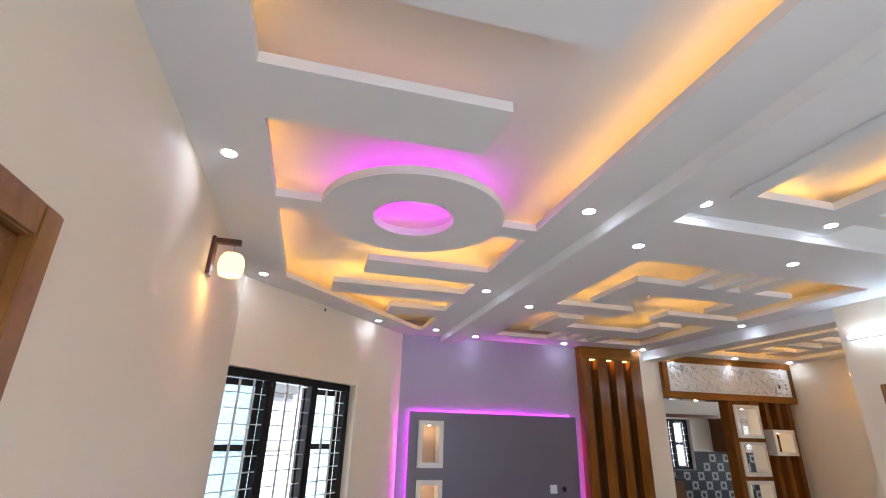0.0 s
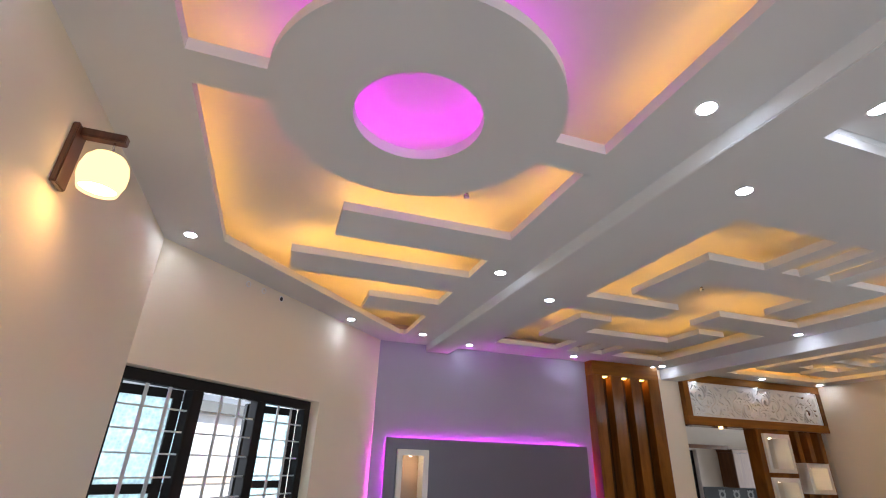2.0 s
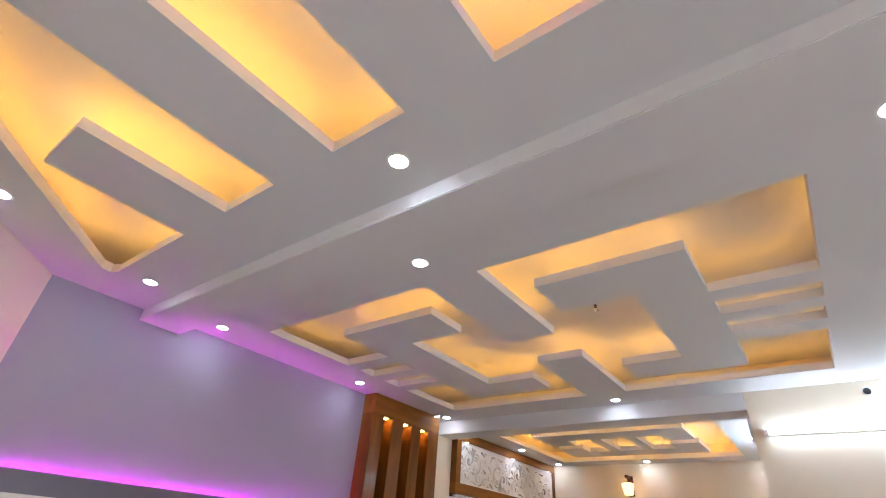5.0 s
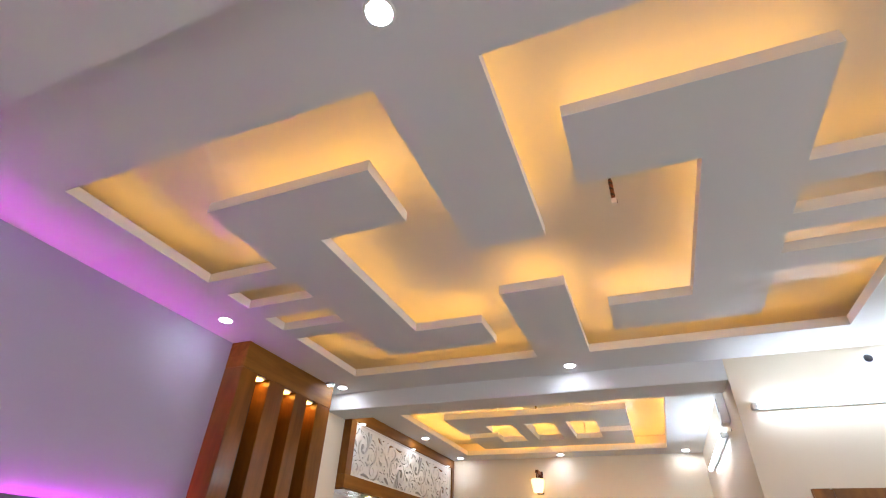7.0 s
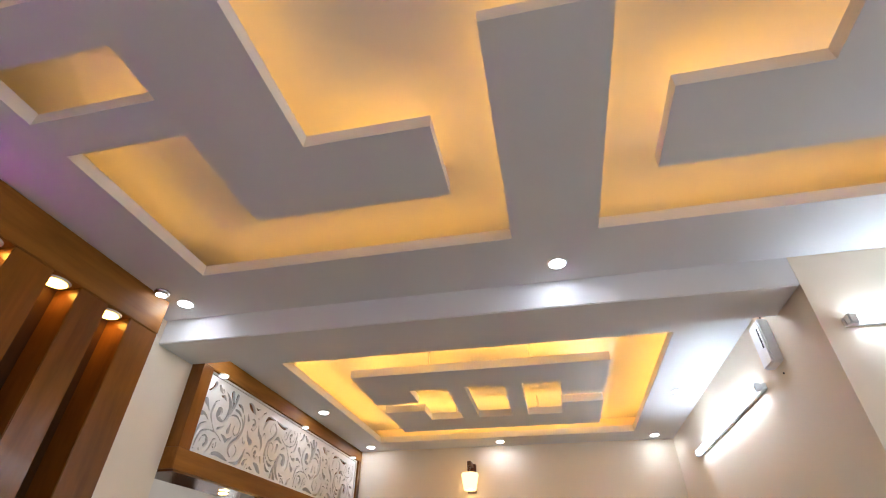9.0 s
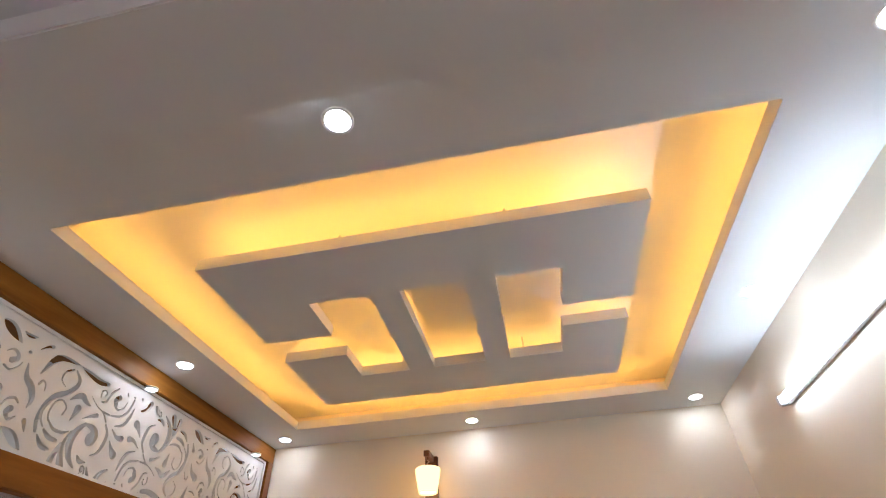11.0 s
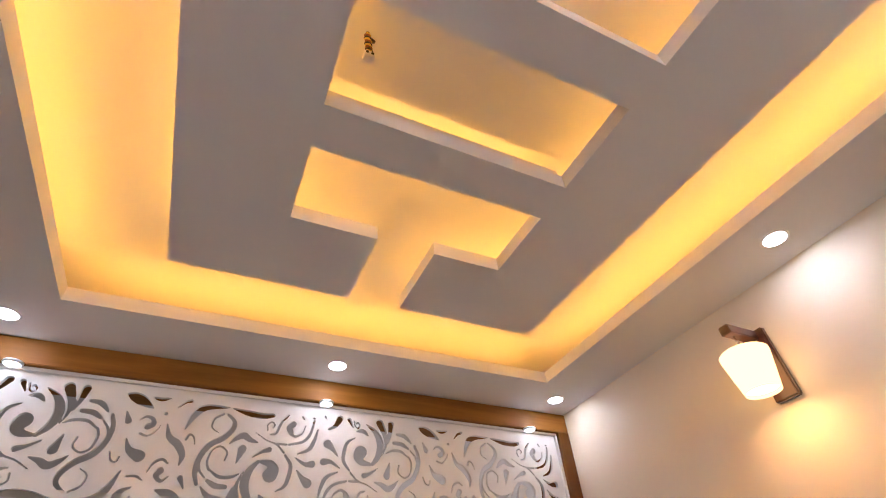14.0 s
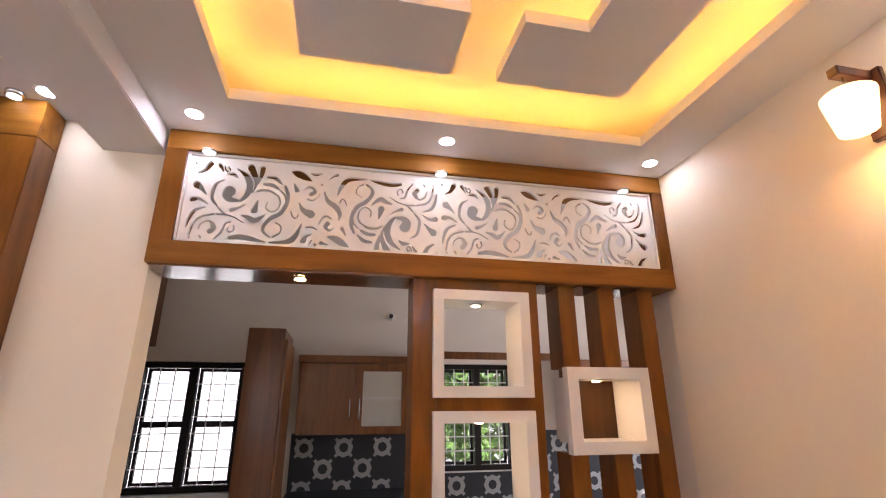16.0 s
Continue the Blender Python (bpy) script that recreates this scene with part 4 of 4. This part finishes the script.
part("cabinet_door", boxes((6.221, 6.24, 9.03, 9.58, 0.1, 2.02)), CABINET, tall)
pelmet = thing("window_pelmet", "brown laminate pelmet above the kitchen window", "pelmet")
part("board", boxes((7.225, 8.70, 9.60, 9.62, 1.955, 2.02), bevel=0.003), CABINET, pelmet)
for x0 in (7.225, 8.685):
    part("bracket", boxes((x0, x0 + 0.015, 9.621, 9.897, 1.955, 2.02)), CABINET, pelmet)
counter = thing("base_cabinet", "brown laminate kitchen base cabinet run", "cabinet")
part("carcass", boxes((6.26, 7.46, 9.35, 9.89, 0.1, 0.86)), CABINET, counter)
part("plinth", boxes((6.3, 7.46, 9.42, 9.89, 0.0, 0.099)), DARK, counter)
for k in range(2):
    d = part("cabinet_door", boxes((6.27 + k * 0.6, 6.86 + k * 0.6, 9.33, 9.349, 0.12, 0.85), bevel=0.003), CABINET, counter)
    part("handle", tube_along([(6.35 + k * 0.6, 9.33, 0.75), (6.35 + k * 0.6, 9.30, 0.75), (6.5 + k * 0.6, 9.30, 0.75), (6.5 + k * 0.6, 9.33, 0.75)], 0.006), CHROME, d)
top = thing("worktop", "dark polished stone kitchen worktop", "worktop")
part("slab", boxes((6.25, 7.48, 9.30, 9.89, 0.861, 0.90), bevel=0.006), TILE_DARK, top)
sensor = thing("wall_camera", "small dark round device on the kitchen wall", "camera")
part("body", lathe([(0.035, 0.0), (0.035, 0.012), (0.02, 0.03)], 18, m=pose(7.06, 9.899, 2.365, 90)), PLASTIC, sensor)
part("lens", lathe([(0.021, 0.0), (0.019, 0.014)], 16, m=pose(7.06, 9.869, 2.365, 90)), DARK, sensor)

# ---- small fittings ----

def conduit_end(m, r, label, plug=None):
    t = thing("conduit_hole", label, "conduit", m)
    part("sleeve", lathe([(r, -0.001), (r, 0.004), (r * 0.8, 0.004), (r * 0.8, -0.001)], 18, False), PLASTIC, t)
    part("plug", lathe([(r * 0.8, 0.0), (r * 0.8, 0.0015)], 16), plug or DARK, t)
    return t


for s, label in ((0.72, "pale plastered conduit hole high on the wall"), (0.88, "pale plastered conduit hole high on the wall"), (1.08, "dark open conduit hole high on the wall")):
    conduit_end(diag_m @ pose(s, -0.0005, 2.722, 90), 0.022, label, CREAM if "pale" in label else DARK)
conduit_end(pose(5.5395, 3.93, 2.70, 0, -90, 0), 0.028, "dark open conduit hole above the tube light")

box = thing("bell_box", "white plastic bell box on the dining wall", "bell box", pose(5.95, 4.65, 2.58, 0, 0, 180))
part("cover", boxes((-0.055, 0.055, -0.05, -0.001, -0.105, 0.1), bevel=0.007), PLASTIC, box)
part("grille", boxes((0.022, 0.034, -0.0515, -0.0495, -0.03, 0.062)), DARK, box)
for z in (-0.14, 0.13):
    part("screw", lathe([(0.005, 0.0), (0.004, 0.004)], 8, m=pose(0.0, -0.001, z, 90)), DARK, box)


def fan_wire(x, y, z, label, strand=None):
    """Twisted lamp wires that hang from a ceiling hook."""
    t = thing("ceiling_wire", label, "wire", pose(x, y, z), "bare ceiling wires")
    part("hook", tube_along([(0, 0, 0.0), (0, 0, -0.02), (0.016, 0, -0.032), (0.0, 0, -0.045)], 0.005), DARK, t)
    for k in range(3):
        part("strand", tube_along([(0.006 * math.cos(2.1 * k + h * 1.3) + 0.0006 * h, 0.006 * math.sin(2.1 * k + h * 1.3), -0.0058 * h - 0.012) for h in range(17)], 0.0038, 6),
             (strand if strand and k == 2 else COPPER_WIRE) if k else DARK, t)
    part("connector", boxes((-0.004, 0.02, -0.01, 0.01, -0.128, -0.104), bevel=0.002), PLASTIC, t)
    for dx in (0.002, 0.014):
        part("terminal", boxes((dx - 0.003, dx + 0.003, -0.0125, -0.01, -0.119, -0.113)), DARK, t)


fan_wire(1.66, 4.50, SLAB, "twisted red and black wires hanging from the living ceiling")
fan_wire(3.84, 5.13, SLAB, "twisted red and black wires hanging from the lounge ceiling")
fan_wire(6.765, 6.09, C_SLAB, "twisted wires with a white connector hanging in the panel slot", YELLOW_WIRE)

# ---- outside ----
ground = structure("ground", boxes((-300, 300, -300, 300, -0.4, -0.15)), GROUND, "sandy ground reaching the horizon")
house = thing("neighbour_house", "white rendered neighbouring house in sunlight", "house", pose(-2.6, 9.6, -0.15, 0, 0, DIAG_TURN))
part("wall", boxes((-4, 5, 0, 5, 0, 3.1)), OUTER_WALL, house)
part("roof", boxes((-4.3, 5.3, -0.5, 5.3, 3.101, 3.28)), OUTER_WALL, house, "flat concrete roof slab")
part("sunshade", boxes((-3.5, 4.5, -0.16, -0.001, 2.42, 2.6)), CONCRETE, house, "grey concrete sunshade")
part("sill_band", boxes((-4, 5, -0.03, -0.001, 1.27, 1.39)), SAND_PAINT, house, "beige painted band")
# White wall added to give the kitchen windows a glaring, washed-out view.
backdrop = thing("backdrop_wall", "white backdrop wall added behind the kitchen windows", "wall")
part("wall", boxes((1, 13, 13.6, 13.8, -0.15, 3.2)), OUTER_WALL, backdrop)


def tree(x, y, h, seed):
    rnd = random.Random(seed)
    t = thing("mango_tree", "small leafy green tree behind the kitchen", "tree", pose(x, y, -0.15))
    bm = bmesh.new()
    add_ring(bm, [(0.16, 0), (0.13, h * 0.25), (0.09, h * 0.5), (0.03, h * 0.85)], 10)
    for k in range(7):
        a, z = k * 0.9, h * (0.35 + 0.06 * k)
        d = Vector((math.cos(a), math.sin(a), 0.7)) * h * 0.22
        p = tube_along([(0, 0, z), d * 0.5 + Vector((0, 0, z)), d + Vector((0, 0, z + 0.1))], 0.03, 6)
        tmp = bpy.data.meshes.new("limb")
        p.to_mesh(tmp)
        p.free()
        bm.from_mesh(tmp)
        bpy.data.meshes.remove(tmp)
    part("trunk", bm, BARK, t)
    verts, faces = [], []
    for _ in range(2600):
        a, u, v = rnd.random() * 6.283, rnd.random(), rnd.random()
        r = h * 0.33 * (0.45 + 0.55 * v ** 0.5) * (0.8 + 0.35 * math.sin(3 * a + 5 * u))
        c = Vector((r * math.cos(a) * math.sin(math.pi * u), r * math.sin(a) * math.sin(math.pi * u), h * 0.68 - 0.33 * h * math.cos(math.pi * u) * (0.6 + 0.4 * v)))
        d = Vector((rnd.uniform(-1, 1), rnd.uniform(-1, 1), rnd.uniform(-1, 0.3))).normalized() * 0.11
        s = d.cross(Vector((rnd.uniform(-1, 1), rnd.uniform(-1, 1), rnd.uniform(-1, 1)))).normalized() * 0.032
        n = len(verts)
        verts += [c - d, c + s, c + d, c - s]
        faces.append((n, n + 1, n + 2, n + 3))
    mesh = bpy.data.meshes.new("crown")
    mesh.from_pydata(verts, [], faces)
    mesh.materials.append(LEAF)
    crown = new("crown", mesh)
    crown.parent = t
    tagged(crown, "uneven crown of small green leaves", kind="stuff")


tree(8.6, 12.7, 2.45, 3)

# ---- tiles ----

def tiles(parent, name, x0, x1, y0, y1, size, gap, mat):
    bm = boxes((gap / 2, size - gap / 2, gap / 2, size - gap / 2, -0.004, 0.0))
    mesh = bpy.data.meshes.new(name)
    bm.to_mesh(mesh)
    bm.free()
    mesh.materials.append(mat)
    for i in range(int((x1 - x0) / size)):
        for j in range(int((y1 - y0) / size)):
            ob = new(name, mesh)
            ob.parent = parent
            ob.location = (x0 + i * size, y0 + j * size, 0.0)


tiles(floor, "tile", -0.3, 10.2, -1.1, 10.2, 0.8, 0.004, FLOOR)

splash = structure("backsplash", boxes((6.25, 7.219, 9.892, 9.899, 0.1, 1.342), (7.219, 8.262, 9.892, 9.899, 0.1, 0.998), (8.262, 9.95, 9.892, 9.899, 0.1, 1.342)), TILE_DARK,
                   "dark kitchen wall tiles with pale rosettes")
ring_bm = bmesh.new()
add_ring(ring_bm, [(0.04, 0.0), (0.08, 0.0), (0.08, 0.003), (0.04, 0.003), (0.04, 0.0)], 8)
for k in range(4):
    add_box(ring_bm, 0.07, 0.1, -0.012, 0.012, 0, 0.003, m=pose(0, 0, 0, 0, 0, 45 + 90 * k))
ring_mesh = bpy.data.meshes.new("inlay")
ring_bm.to_mesh(ring_mesh)
ring_bm.free()
ring_mesh.materials.append(TILE_PALE)
for i in range(22):
    for j in range(7):
        x, z = 6.36 + i * 0.165, 1.225 - j * 0.165
        if (i + j) % 2 == 0 and not (7.1 < x < 8.37 and z > 0.9):
            ob = new("inlay", ring_mesh)
            ob.parent = splash
            ob.matrix_basis = pose(x, 9.892, z, 90)
